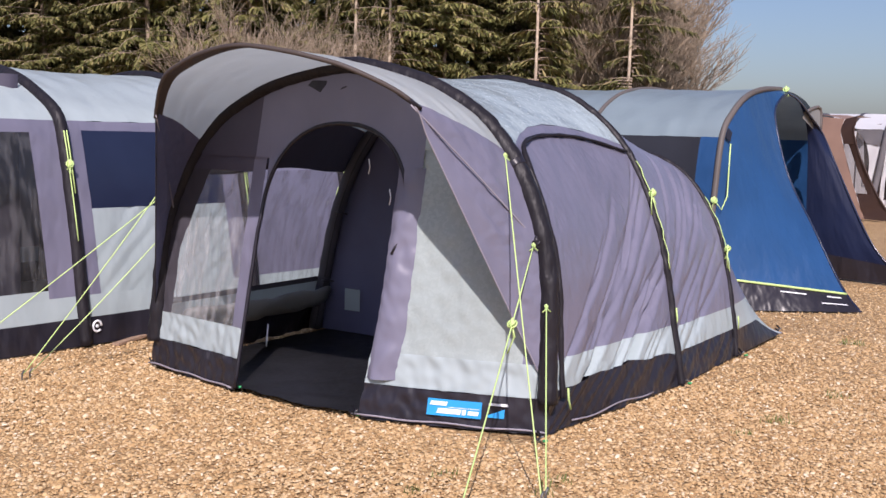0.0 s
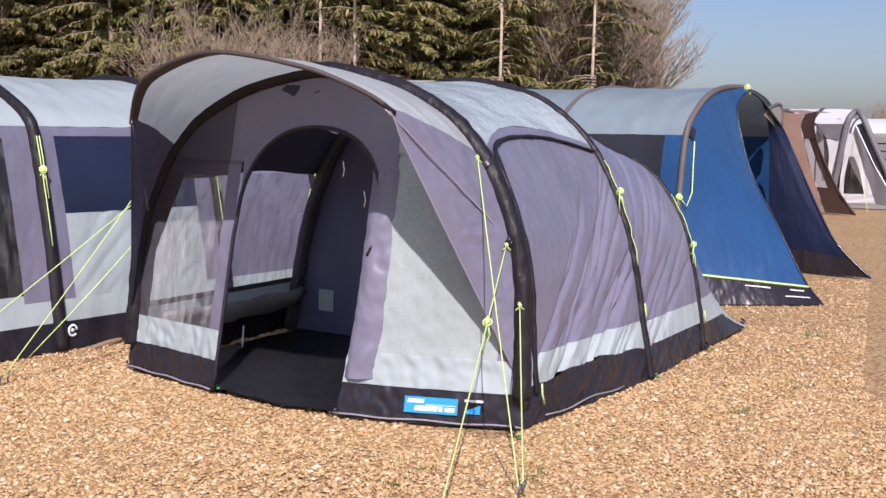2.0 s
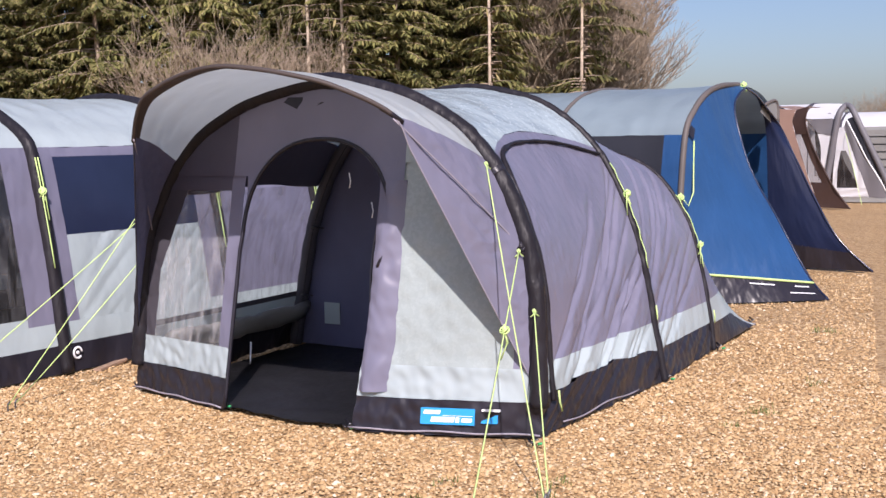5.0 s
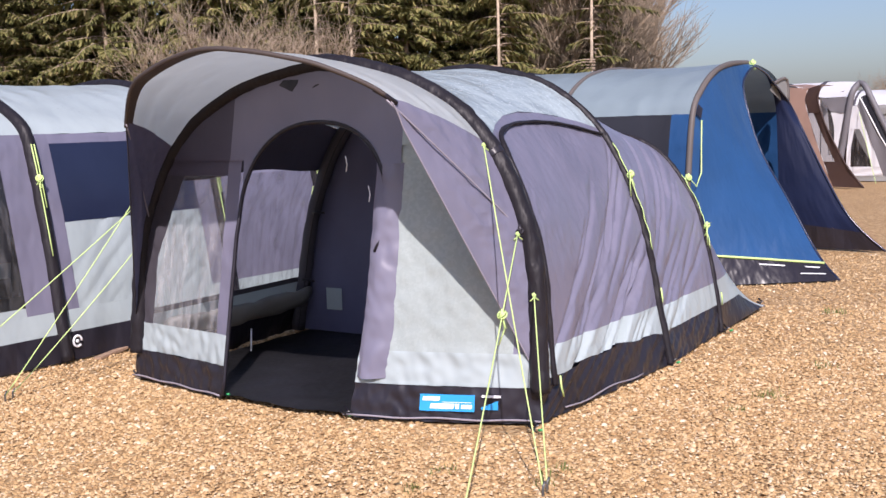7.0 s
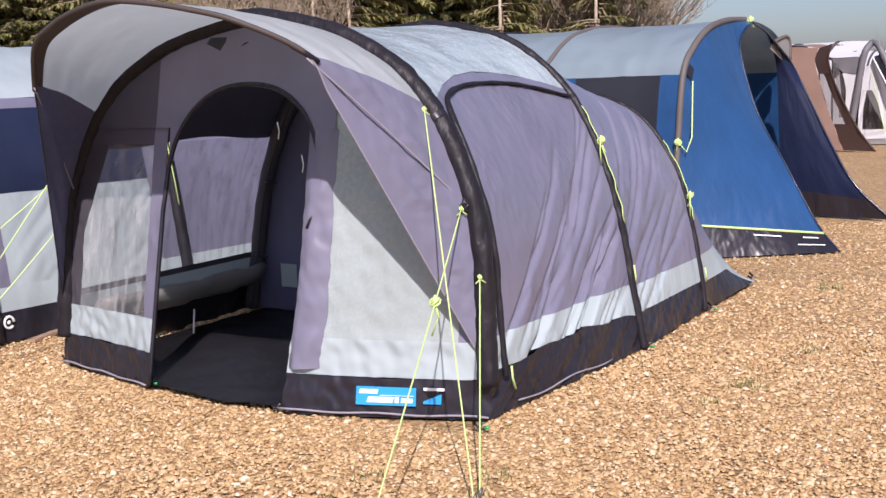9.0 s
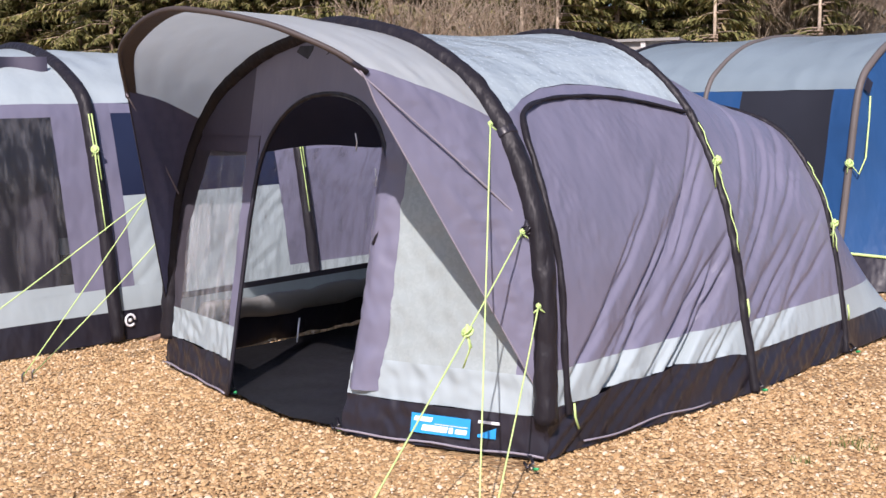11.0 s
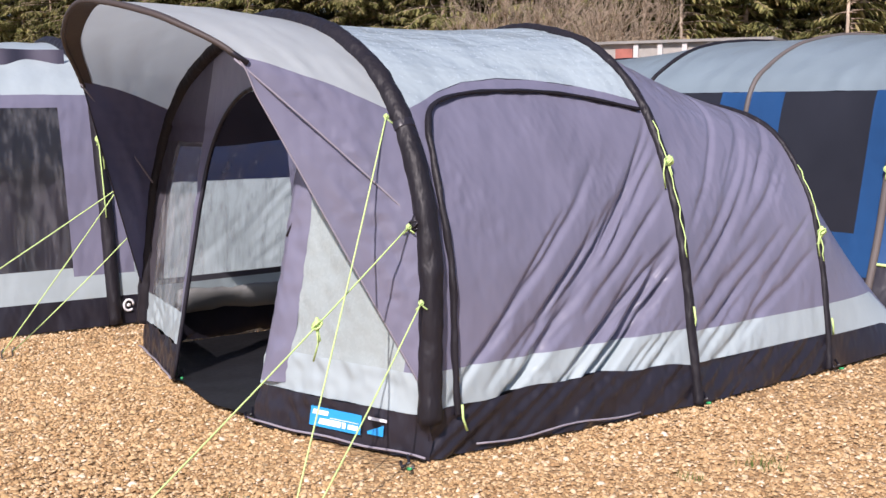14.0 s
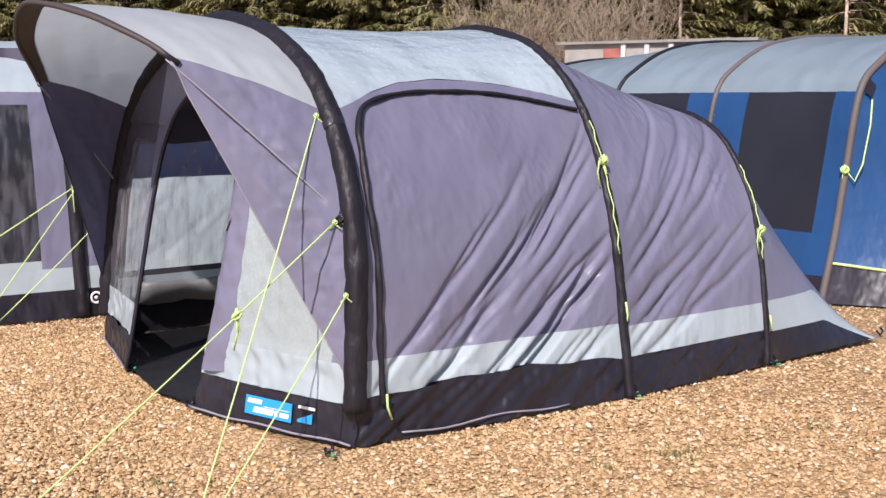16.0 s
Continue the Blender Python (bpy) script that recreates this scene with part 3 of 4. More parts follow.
    def over(x0, x1, low):
        def f(a, b):
            x = x0 + (x1 - x0) * a
            lo = low(x)
            v = front_wall(x, lo + (max(hoop_z(x) - 0.02, lo) - lo) * b)
            v.y += 0.005 * noise.noise((x * 7, v.z * 7, 4)) - 0.012
            return v
        return f

    def low_edge(x):
        if abs(x - 0.04) < 0.54:
            return arch(x)
        return 1.42 if x < 0 else 1.30
    part("door_header", sheet(over(-0.62, 0.64, low_edge), 126, 16), GREY, t, "slate grey panel over the door")
    # left gable: darkness of the inside seen through plastic, put into the cloth
    part("gable", sheet(over(-1.10, -0.62, lambda x: 1.42), 20, 8), DIMPURPLE, t)
    part("gable", sheet(over(0.64, 1.06, lambda x: 1.50), 20, 8), PANEL, t)
    part("vent", sheet(lambda a, b: front_wall(-0.36 + 0.48 * a, 1.90 - 0.01 * a - 0.09 * (1 - abs(2 * a - 1)) * b) + Vector((0, -0.012, 0)), 16, 4), BLACK, t)
    door = [front_wall(-0.51, 0.02 + 1.04 * i / 12) for i in range(12)] + [front_wall(x, arch(x)) for x in (0.04 - 0.54 * math.cos(math.pi * i / 32) for i in range(33))] + [front_wall(0.58 - 0.02 * i, 1.06 - 0.05 * i) for i in range(1, 4)]
    part("door_zip", tube([p + Vector((0, -0.012, 0)) for p in door], 0.013, 7), BLACK, t, "black door zip")
    for x, z in ((0.22, 1.42), (0.40, 1.25)):
        p = front_wall(x, z)
        part("toggle", tube([p + Vector((0, 0.05, 0.02)), p + Vector((0.01, 0.05, -0.03)), p + Vector((0, 0.05, -0.07))], 0.0035, 5), SIGNWHITE, t)
    part("toggle", tube([(-1.18, .75, .2), (-1.16, .72, .13), (-1.15, .70, .05)], 0.007, 5), SIGNWHITE, t)
    # piping along the foot of the front
    for sg, a, b in ((1, 0.43, 1.47), (-1, 0.53, 1.47)):
        part("foot_piping", tube([front_wall(sg * (a + (b - a) * i / 16), 0.02) + Vector((0, -0.028, 0.004 * math.sin(i))) for i in range(17)], 0.006, 6), PIPING, t)
    part("foot_piping", tube([h.point(0, i / 20, h.s_of(0, i / 20, 0.03)) + Vector((0.012, 0, 0.01 * math.sin(i * 0.8))) for i in range(3, 16)], 0.005, 6), PIPING, t)

    def floor(a, b):
        x = -1.42 + 2.84 * a
        y0 = front_wall(x, 0).y
        lip = -0.05 * math.exp(-((x - 0.05) / 0.3) ** 2)
        return x, y0 + lip + (2.9 - y0 - lip) * b, 0.012 + 0.008 * noise.noise((a * 12, b * 14, 1)) + 0.02 * math.exp(-b * 40) * (0.5 + noise.noise((a * 15, 0, 3)))
    part("groundsheet", sheet(floor, 80, 60), SHEET, t, "black groundsheet")
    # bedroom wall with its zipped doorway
    part("bedroom_wall", sheet(lambda a, b: Vector((h.at(1, a).x * 0.97, 1.66 + 0.015 * noise.noise((a * 14, b * 6, 2)), 0.02 + (h.at(1, a).z * 0.975 - 0.02) * b)), 60, 30), NAVYPURPLE, t)
    dpts = [Vector((-0.75 + 0.62 * (1 - math.cos(math.pi * i / 30)), 1.63, 0.25 + 1.25 * math.sin(math.pi * i / 30) ** 0.8)) for i in range(31)]
    part("bedroom_zip", tube(dpts, 0.008, 6), PIPING, t)
    inner = [h.at(1, 1 - h.s_of(0, 1.0, 0.03 + 1.6 * i / 24)) for i in range(25)]
    inner = [Vector((p.x + 0.10, 1.60, p.z)) for p in inner]
    sleeve = part("inner_sleeve", tube(inner, lambda w: 0.052 + 0.003 * math.sin(w * 43), 12), DARK, t, "charcoal inner beam sleeve")
    part("sleeve_piping", tube([p + Vector((0.04, -0.045, 0)) for p in inner], 0.005, 5), BLACK, sleeve)
    for i in (6, 14):
        q = inner[i] + Vector((0.05, -0.05, 0))
        part("toggle", tube([q + Vector((-0.03, 0, 0)), q + Vector((0.02, -0.015, 0.008)), q + Vector((0.09, 0, -0.004))], 0.007, 6), BLACK, sleeve)
    part("bedroom_sill", sheet(lambda a, b: Vector((-1.19 + 0.15 * a, 1.63, 0.20 + 0.17 * b)), 6, 6), LIGHT, t)
    # black sheet across the doorway in place of the unlit bedroom behind
    part("dark_doorway", sheet(lambda a, b: Vector((dpts[int(a * 30)].x, 1.645 - 0.02 * math.sin(3 * a), 0.22 + (dpts[int(a * 30)].z - 0.22) * b)), 30, 10), BLIND, t)
    # badge on the skirt
    def on_skirt(x, z, off):
        v = front_wall(x, z)
        v.y -= 0.028 + off
        return v
    badge = part("badge", sheet(lambda a, b: on_skirt(0.84 + 0.29 * a, 0.062 + 0.09 * b, 0.002), 8, 3), SIGNBLUE, t, "cyan maker's badge", smooth=False)
    for x0, x1, z0, z1 in ((0.855, 0.945, 0.118, 0.140), (0.895, 1.02, 0.076, 0.104), (1.03, 1.05, 0.076, 0.104), (1.06, 1.115, 0.078, 0.100), (0.955, 1.115, 0.110, 0.113)):
        part("print_bar", sheet(lambda a, b: on_skirt(x0 + (x1 - x0) * (a + 0.06 * b), z0 + (z1 - z0) * b, 0.005), 4, 1), SIGNWHITE, badge, smooth=False)
    part("print_bar", sheet(lambda a, b: on_skirt(1.165 + 0.10 * a, 0.140 + 0.014 * b, 0.002), 4, 1), SIGNWHITE, t, smooth=False)
    part("print_triangle", sheet(lambda a, b: on_skirt(1.165 + 0.085 * a, 0.075 + 0.05 * b * (0.25 + 0.75 * a), 0.002), 4, 1), SIGNBLUE, t, smooth=False)
    # cords tied along the rear beams
    cords_on(h, t, 1, 1.45, 1.24, 0.75, 1, 3)
    at = cords_on(h, t, 2, 1.17, 0.79, 0.62, 1, 5, 0.03)
    p = h.at(1, h.s_of(0, 1.0, 0.5)) + Vector((0.038, 0, 0))
    part("guy_cord", tube([p, p + Vector((0.006, 0.01, -0.07)), p + Vector((0.0, 0.0, -0.15))], 0.006, 6), CORD, t)
    p = h.at(2, h.s_of(1, 1.0, 0.3)) + Vector((0.045, -0.01, 0))
    part("guy_cord", tube([p, p + Vector((0.004, 0.01, -0.05)), p + Vector((0.0, 0.02, -0.1))], 0.006, 6), CORD, t)
    cords_on(h, t, 1, 1.42, 1.15, 0.8, -1, 9)
    return t, h


tent, hull = main_tent()


def guy_line(a, b, k=None, group="guy lines"):
    """A taut lime cord from a tent to its peg; k: where along it the runner sits."""
    a, b = Vector(a), Vector(b)
    g = thing("guy_line", Matrix.Translation(b), "taut lime green guy line pegged into the gravel", "guy line", group)
    o = a - b
    cord = part("cord", tube(slack(o, (0, 0, 0.02), 20, 0.015), 0.0036, 6), CORD, g)
    part("cord_end", knot(o, 0.4, 4), CORD, cord)
    if k is not None:
        part("runner", knot(o * (1 - k) + Vector((0, 0, 0.02 * k - 0.01)), 0.85, 6), CORD, cord)
        part("cord_tail", tube([o * (1 - k), o * (1 - k) + Vector((0.01, -0.01, -0.07)), o * (1 - k) + Vector((-0.02, 0, -0.15))], 0.004, 5), CORD, cord)
    part("peg", tube([(0, 0, -0.1), (0, 0, 0.03), (0.01, 0.01, 0.05)], 0.006, 6), PEG, g)


GA = ((2.83, .04, 1.20), (3.00, -1.88, 0))
GB = ((2.64, .06, 1.51), (3.20, -.87, 0))
GC = ((2.92, .0, .85), (3.22, -.80, 0))
A0, B0, C0 = along(.10, .07, 1.02), along(.31, .10, 1.49), along(.01, .07, .70)
guy_line(A0, along(-.62, -1.82), 0.31)
guy_line(B0, along(-.51, -.88))
guy_line(C0, along(-.50, -.82))
guy_line(along(*GA[0]), along(*GA[1]), None)
guy_line(along(*GB[0]), along(*GB[1]), None)
guy_line(along(*GC[0]), along(*GC[1]), None)


def peg(p, green=True):
    g = thing("tent_peg", Matrix.Translation(p), "steel tent peg with webbing loop at the tent's foot", "tent peg", "tent pegs")
    part("shaft", tube([(0, 0, -0.08), (0.005, 0, 0.02), (0.03, -0.02, 0.035)], 0.005, 6), PEG, g)
    part("loop", tube([(0.0, 0.03, 0.05), (0.02, 0, 0.03), (0.0, -0.03, 0.015), (-0.02, 0.0, 0.03)], 0.008, 5), BLACK, g)
    if green:
        part("head", tube([(0.03, -0.03, 0.012), (0.05, -0.045, 0.02)], lambda w: 0.009 - 0.003 * w, 7), PEGGREEN, g)


for u, v in ((-.03, -.05), (-.12, 1.75), (-.1, 2.93), (.0, 4.18), (1.05, -.25), (2.02, -.20), (2.96, -.03)):
    peg(along(u, v), v < 3)


def board():
    g = thing("wooden_board", frame_at(along(3.70, 0.42, -0.012), (VY - UX * 0.25).normalized(), (-UX - VY * 0.25).normalized()), "weathered offcut of board lying on the gravel", "board")
    vs, fs = box(-0.2, 0.16, -0.03, 0.03, 0, 0.018)
    part("plank", ([(x + 0.02 * y * 30 * (x > 0), y, z + 0.01 * (x > 0)) for x, y, z in vs], fs), plain("grey_brown_wood", (0.33, 0.22, 0.15), 0.8, 0, 0.3, 25), g, smooth=False)


board()


# ---- neighbours ----
def left_tent():
    ux = (UX - VY * 0.06).normalized()
    vy = Vector((-ux.y, ux.x, 0))
    base = along(3.76, 0.05) - ux * 1.6 - vy * 0.2
    t = thing("family_tent", frame_at(base, ux, vy), "pale grey tunnel tent with navy windows and black beams", "tent")
    P = [(1.6, 0), (1.56, .3), (1.48, .8), (1.38, 1.3), (1.31, 1.58), (1.26, 1.66), (1.14, 1.75), (.8, 1.91), (.4, 2.01), (0, 2.05)]
    Pe = [(1.5, 0), (1.46, .2), (1.4, .5), (1.3, .8), (1.25, .9), (1.2, 1.0), (1.0, 1.15), (.8, 1.22), (.4, 1.27), (0, 1.3)]
    ys = (-2.4, 0.2, 1.87, 3.1)
    h = Hull([(y, 0, P) for y in ys] + [(4.3, 0, Pe)], 0.02)
    wob = lambda p, w: 0.008 * noise.noise((p.y * 6 + p.z * 5, p.z * 6, 3)) + 0.004 * noise.noise((p.y * 18, p.z * 14, 3))
    eave = (1.62, 1.62, 1.62, 1.0)
    for k in range(4):
        for far in (False, True):
            part("mud_skirt", h.panel(k, 0, 0.2, 40, 6, far=far, crease=wob), BLACK, t)
            part("lower_band", h.panel(k, 0.2, 0.36, 40, 6, far=far, crease=wob), LIGHT, t)
        part("roof", h.panel(k, eave[k], None, 50, 50, crease=lambda p, w: 0.012 * noise.noise((p.x * 2, p.y * 7, 3))), LIGHT, t)
        part("wall_panel", h.panel(k, 0.36, eave[k], 16, 12, far=True), GREY, t)
    for k, w0, w1 in ((0, 0.0, 0.12), (0, 0.90, 1.0), (1, 0.0, 0.10), (1, 0.87, 1.0), (2, 0.0, 1.0), (3, 0, 1)):
        part("wall_strip", h.panel(k, 0.36, eave[k], 20, 40, w0, w1, crease=wob), GREY, t)
    part("eave_strip", h.panel(0, 1.53, 1.62, 30, 4, 0.12, 0.9, crease=wob), GREY, t)
    part("eave_strip", h.panel(1, 1.55, 1.62, 30, 4, 0.10, 0.87, crease=wob), GREY, t)
    part("window_pane", h.panel(0, 0.42, 1.53, 16, 12, 0.12, 0.9), SMOKE, t, "smoky clear window")
    part("window_foot", h.panel(0, 0.36, 0.42, 16, 2, 0.12, 0.9), LIGHT, t)
    part("window_pane", h.panel(1, 0.98, 1.55, 24, 16, 0.10, 0.87, crease=lambda p, w: 0.4 * wob(p, w)), NAVY, t, "navy tinted window")
    part("window_apron", h.panel(1, 0.36, 0.98, 40, 24, 0.10, 0.87, crease=folds(0.2, 1.7, 16, 4, 0.010, 0.9)), LIGHT, t)
    for i, y in enumerate(ys):
        pts = resample([(x, y, z) for x, z in P] + [(-x, y, z) for x, z in P[-2::-1]], 80)
        part("air_beam", tube(pts, 0.05, 12), SLEEVE, t)
        if i:
            a = [Vector((h.at(i, h.s_of(i - 1, 1, z)).x + 0.055, y - 0.015, z)) for z in (1.55, 1.4, 1.3, 1.1, 0.9, 0.76)]
            cord = part("guy_cord", tube(a, 0.005, 6), CORD, t)
            part("guy_cord", tube([p + Vector((0.004, 0.02, 0)) for p in a[:4]], 0.005, 6), CORD, t)
            part("cord_knot", knot(a[2] + Vector((0.012, 0, 0.01)), 0.9, 8 + i), CORD, cord)
    part("groundsheet", box(-1.5, 1.5, -2.4, 4.2, 0.004, 0.014), SHEET, t)
    c = h.point(1, 0.06, h.s_of(1, 0.06, 0.13)) + Vector((0.012, 0, 0))
    ring = part("round_emblem", tube([c + Vector((0.0, 0.035 * math.cos(i * .5), 0.04 * math.sin(i * .5))) for i in range(12)], 0.009, 6), SIGNWHITE, t, "white ring print")
    part("emblem_dot", tube([c + Vector((-0.004, 0, 0)), c + Vector((0.004, 0, 0))], 0.014, 8), SIGNWHITE, ring)
    # things dimly seen behind the smoky window
    part("inner_curtain", sheet(lambda a, b: Vector((0.9 + 0.04 * math.sin(a * 40), -2.3 + 2.4 * a, 0.05 + 1.9 * b)), 60, 4), DIMPURPLE, t)
    return t, h


ltent, lhull = left_tent()


def blue_tent():
    base = along(0.95, 7.0)
    t = thing("family_tent", frame_at(base, VY, -UX), "royal blue tunnel tent with steel grey roof and open porch", "tent")
    P = [(2.13, 0), (2.08, .19), (1.99, .54), (1.9, 1.0), (1.76, 1.63), (1.5, 1.87), (1.1, 2.05), (.6, 2.14), (0, 2.17)]
    Pr = [(x, z * 0.94) for x, z in P]
    Pe = [(1.9, 0), (1.8, .15), (1.7, .3), (1.6, .5), (1.4, .7), (1.2, .8), (.9, .87), (.5, .9), (0, .92)]
    ys = (0, 1.42, 2.65, 4.3)
    h = Hull([(y, 0, P if y < 4 else Pr) for y in ys] + [(5.2, 0, Pe)], 0.02)
    wob = lambda p, w: 0.008 * noise.noise((p.y * 6 + p.z * 5, p.z * 6, 3)) + 0.004 * noise.noise((p.y * 18, p.z * 14, 3))
    for k in range(4):
        ez = (1.63, 1.63, 1.58, 0.6)[k]
        for far in (False, True):
            part("mud_skirt", h.panel(k, 0, 0.2, 20, 4, far=far, crease=wob), BLACK, t)
        part("roof", h.panel(k, ez, None, 50, 60, crease=lambda p, w: 0.012 * noise.noise((p.x * 3, p.y * 6, 3))), STEEL, t, "steel blue grey roof")
        part("wall_panel", h.panel(k, 0.2, ez, 12, 12), BLUE, t)
        for w0, w1, m in (((0.0, 0.15, BLUE), (0.15, 0.75, NAVY), (0.75, 1.0, BLUE)) if k == 0 else ((0, 0.25, BLUE), (0.25, 0.9, NAVY), (0.9, 1, BLUE)) if k < 3 else ((0, 1, BLUE),)):
            if m is NAVY:
                part("window_apron", h.panel(k, 0.2, 0.52, 20, 12, w0, w1, far=True, crease=wob), BLUE, t)
                part("window_pane", h.panel(k, 0.52, ez, 12, 16, w0, w1, far=True), BLIND, t, "black blind behind the window")
            else:
                part("wall_panel", h.panel(k, 0.2, ez, 12, 30, w0, w1, far=True, crease=wob), BLUE, t)
    for y in ys:
        Q = P if y < 4 else Pr
        pts = resample(([(x, y, z) for x, z in Q] if y else []) + [(-x, y, z) for x, z in Q[-2 if y else -1::-1]], 80)
        part("pole_sleeve", tube(pts, 0.03 if y == 0 else 0.024, 10), TAUPE if y < 2 else SLEEVE, t, "taupe pole sleeve")
    edge = [(1.18, -1.20, 0), (1.05, -.97, .22), (.85, -.60, .78), (.70, -.35, 1.13), (.58, -.18, 1.47), (.42, -.03, 1.90), (.22, -.03, 2.07), (0, -.03, 2.13)]
    lip = [(1.23, -1.19, 0), (1.25, -.90, .25), (1.28, -.70, .49), (1.30, -.49, .87), (1.30, -.28, 1.30), (1.28, -.09, 1.70), (.85, -.04, 1.92), (.4, -.03, 2.07), (0, -.03, 2.13)]
    rims = {-1: resample(edge, 80), 1: resample(lip, 80)}

    def wing(sg, b0, b1):
        e = rims[sg]

        def f(a, b):
            bb = b0 + (b1 - b0) * b
            q = h.at(0, 0.5 * bb)
            if sg > 0:
                q = Vector((q.x * 0.66, q.y, q.z))
            i = min(int(bb * 80), 79)
            p = e[i].lerp(e[i + 1], bb * 80 - i)
            v = q.lerp(p, a)
            n = 0.006 * noise.noise((a * 6, bb * 9, 2)) + 0.003 * noise.noise((a * 20, bb * 26, 2))
            return Vector((sg * (v.x + n), v.y - 0.05 * a - 0.002, v.z))
        return f
    for sg in (-1, 1):
        part("mud_skirt", sheet(wing(sg, 0, 0.095), 16, 6), BLACK, t)
        # far wing's shade is put into its colour
        part("porch_wing", sheet(wing(sg, 0.095, 1.0), 40, 70), BLUE if sg < 0 else SHADEBLUE, t)
        if sg < 0:
            part("hem_tape", tube([wing(sg, 0.095, 1)(i / 20, 0) + Vector((sg * 0.006, -0.006, 0)) for i in range(21)], 0.012, 6), CORD, t, "lime hem tape")
        part("opening_binding", tube([wing(sg, 0, 1)(1, i / 40) for i in range(41)], 0.013, 6), NAVY, t)
    for a0, a1, b in ((0.52, 0.70, 0.075), (0.84, 0.94, 0.075), (0.78, 0.95, 0.045)):
        part("print_bar", sheet(lambda a, bb: wing(-1, 0, 1)(a0 + (a1 - a0) * a, b + 0.004 * bb) + Vector((-0.008, -0.006, 0)), 4, 1), SIGNWHITE, t, smooth=False)
    low, high = resample([(.72, -.05, 1.88), (1.0, -.06, 1.80), (1.28, -.09, 1.70)], 12), resample([(.80, -.05, 1.94), (1.08, -.06, 2.0), (1.28, -.08, 2.02), (1.34, -.09, 1.94), (1.32, -.10, 1.76)], 12)
    part("hood_mesh", sheet(lambda a, b: low[int(a * 12)].lerp(high[int(a * 12)], b), 12, 4), BLINDGREY, t, "grey mesh at the top of the porch")
    part("hood_binding", tube(high, 0.02, 6), TAUPE, t)
    w = wing(-1, 0, 1)
    part("vent_flap", sheet(lambda a, b: w(0.02 + 0.07 * a, 0.47 + 0.03 * b) + Vector((-0.015 - 0.02 * a, -0.02, 0)), 4, 3), BLACK, t)
    c0, c1 = w(0.09, 0.465), w(0.02, 0.30)
    part("guy_cord", tube([c0 + Vector((-.02, -.02, 0)), c0 + Vector((-.03, -.02, -.2)), c0.lerp(c1, .7) + Vector((-.04, -.09, -.12)), c0.lerp(c1, .85) + Vector((-.05, -.06, -.17)), c1 + Vector((-.05, 0, 0))], 0.007, 6), CORD, t)
    part("cord_knot", knot(c1 + Vector((-0.06, 0, 0)), 1.1, 3), CORD, t)
    part("cord_knot", knot((0, -0.06, 2.17), 1.1, 5), CORD, t)
    part("groundsheet", box(-2.0, 2.0, 0.0, 4.6, 0.004, 0.016), SHEET, t)
    part("inner_wall", sheet(lambda a, b: Vector((h.at(1, a).x, 1.42, h.at(1, a).z * b)), 30, 8), NAVY, t)
    part("inner_hood", sheet(lambda a, b: Vector((h.at(1, 0.2 + 0.6 * a).x, 1.40 - 0.02 * b, 1.45 + (h.at(1, 0.2 + 0.6 * a).z - 1.45) * b)), 24, 6), STEEL, t)
    return t, h


btent, bhull = blue_tent()


def ruled(one, two, n=24, m=6):
    """Cloth stretched between two edges."""
    a, b = resample(one, n), resample(two, n)
    return sheet(lambda i, j: a[round(i * n)].lerp(b[round(i * n)], j) + Vector((0, 0.012 * math.sin(i * 9 + j * 5), 0)), n, m)


def spot(x, y):
    """A frame further along the row: x out towards the lane, y along."""
    return frame_at(CENTRE + UX * x + VY * y, UX, VY)


def tunnel(t, x0, x1, width, peak, eave, wallm, roofm):
    """The long body of a tent that lies across the row."""
    prof = [(0, 0), (.04, eave * .55), (.16, eave), (width * .2, peak * .93), (width * .35, peak * .985), (width * .5, peak)]
    prof = resample([(0, y, z) for y, z in prof] + [(0, width - y, z) for y, z in prof[-2::-1]], 36)
    for name, k0, k1, m in (("side_wall", 0, 10, wallm), ("roof", 10, 26, roofm), ("side_wall", 26, 36, wallm)):
        part(name, sheet(lambda a, b: Vector((x0 + (x1 - x0) * a, 0, 0)) + prof[k0 + round(b * (k1 - k0))] + Vector((0, 0, 0.012 * noise.noise((a * 9, b * 4, 2)))), 20, k1 - k0), m, t)
    part("rear_wall", sheet(lambda a, b: Vector((x0, prof[round(a * 36)].y, prof[round(a * 36)].z * b)), 36, 2), wallm, t)
    part("inner_wall", sheet(lambda a, b: Vector((x1 - 0.5, prof[round(a * 36)].y, prof[round(a * 36)].z * 0.98 * b)), 36, 2), DARK, t)
    for x in (x0, (x0 + x1) / 2, x1):
        part("pole_sleeve", tube([p + Vector((x, 0, 0)) for p in prof], 0.035, 7), DARK, t)


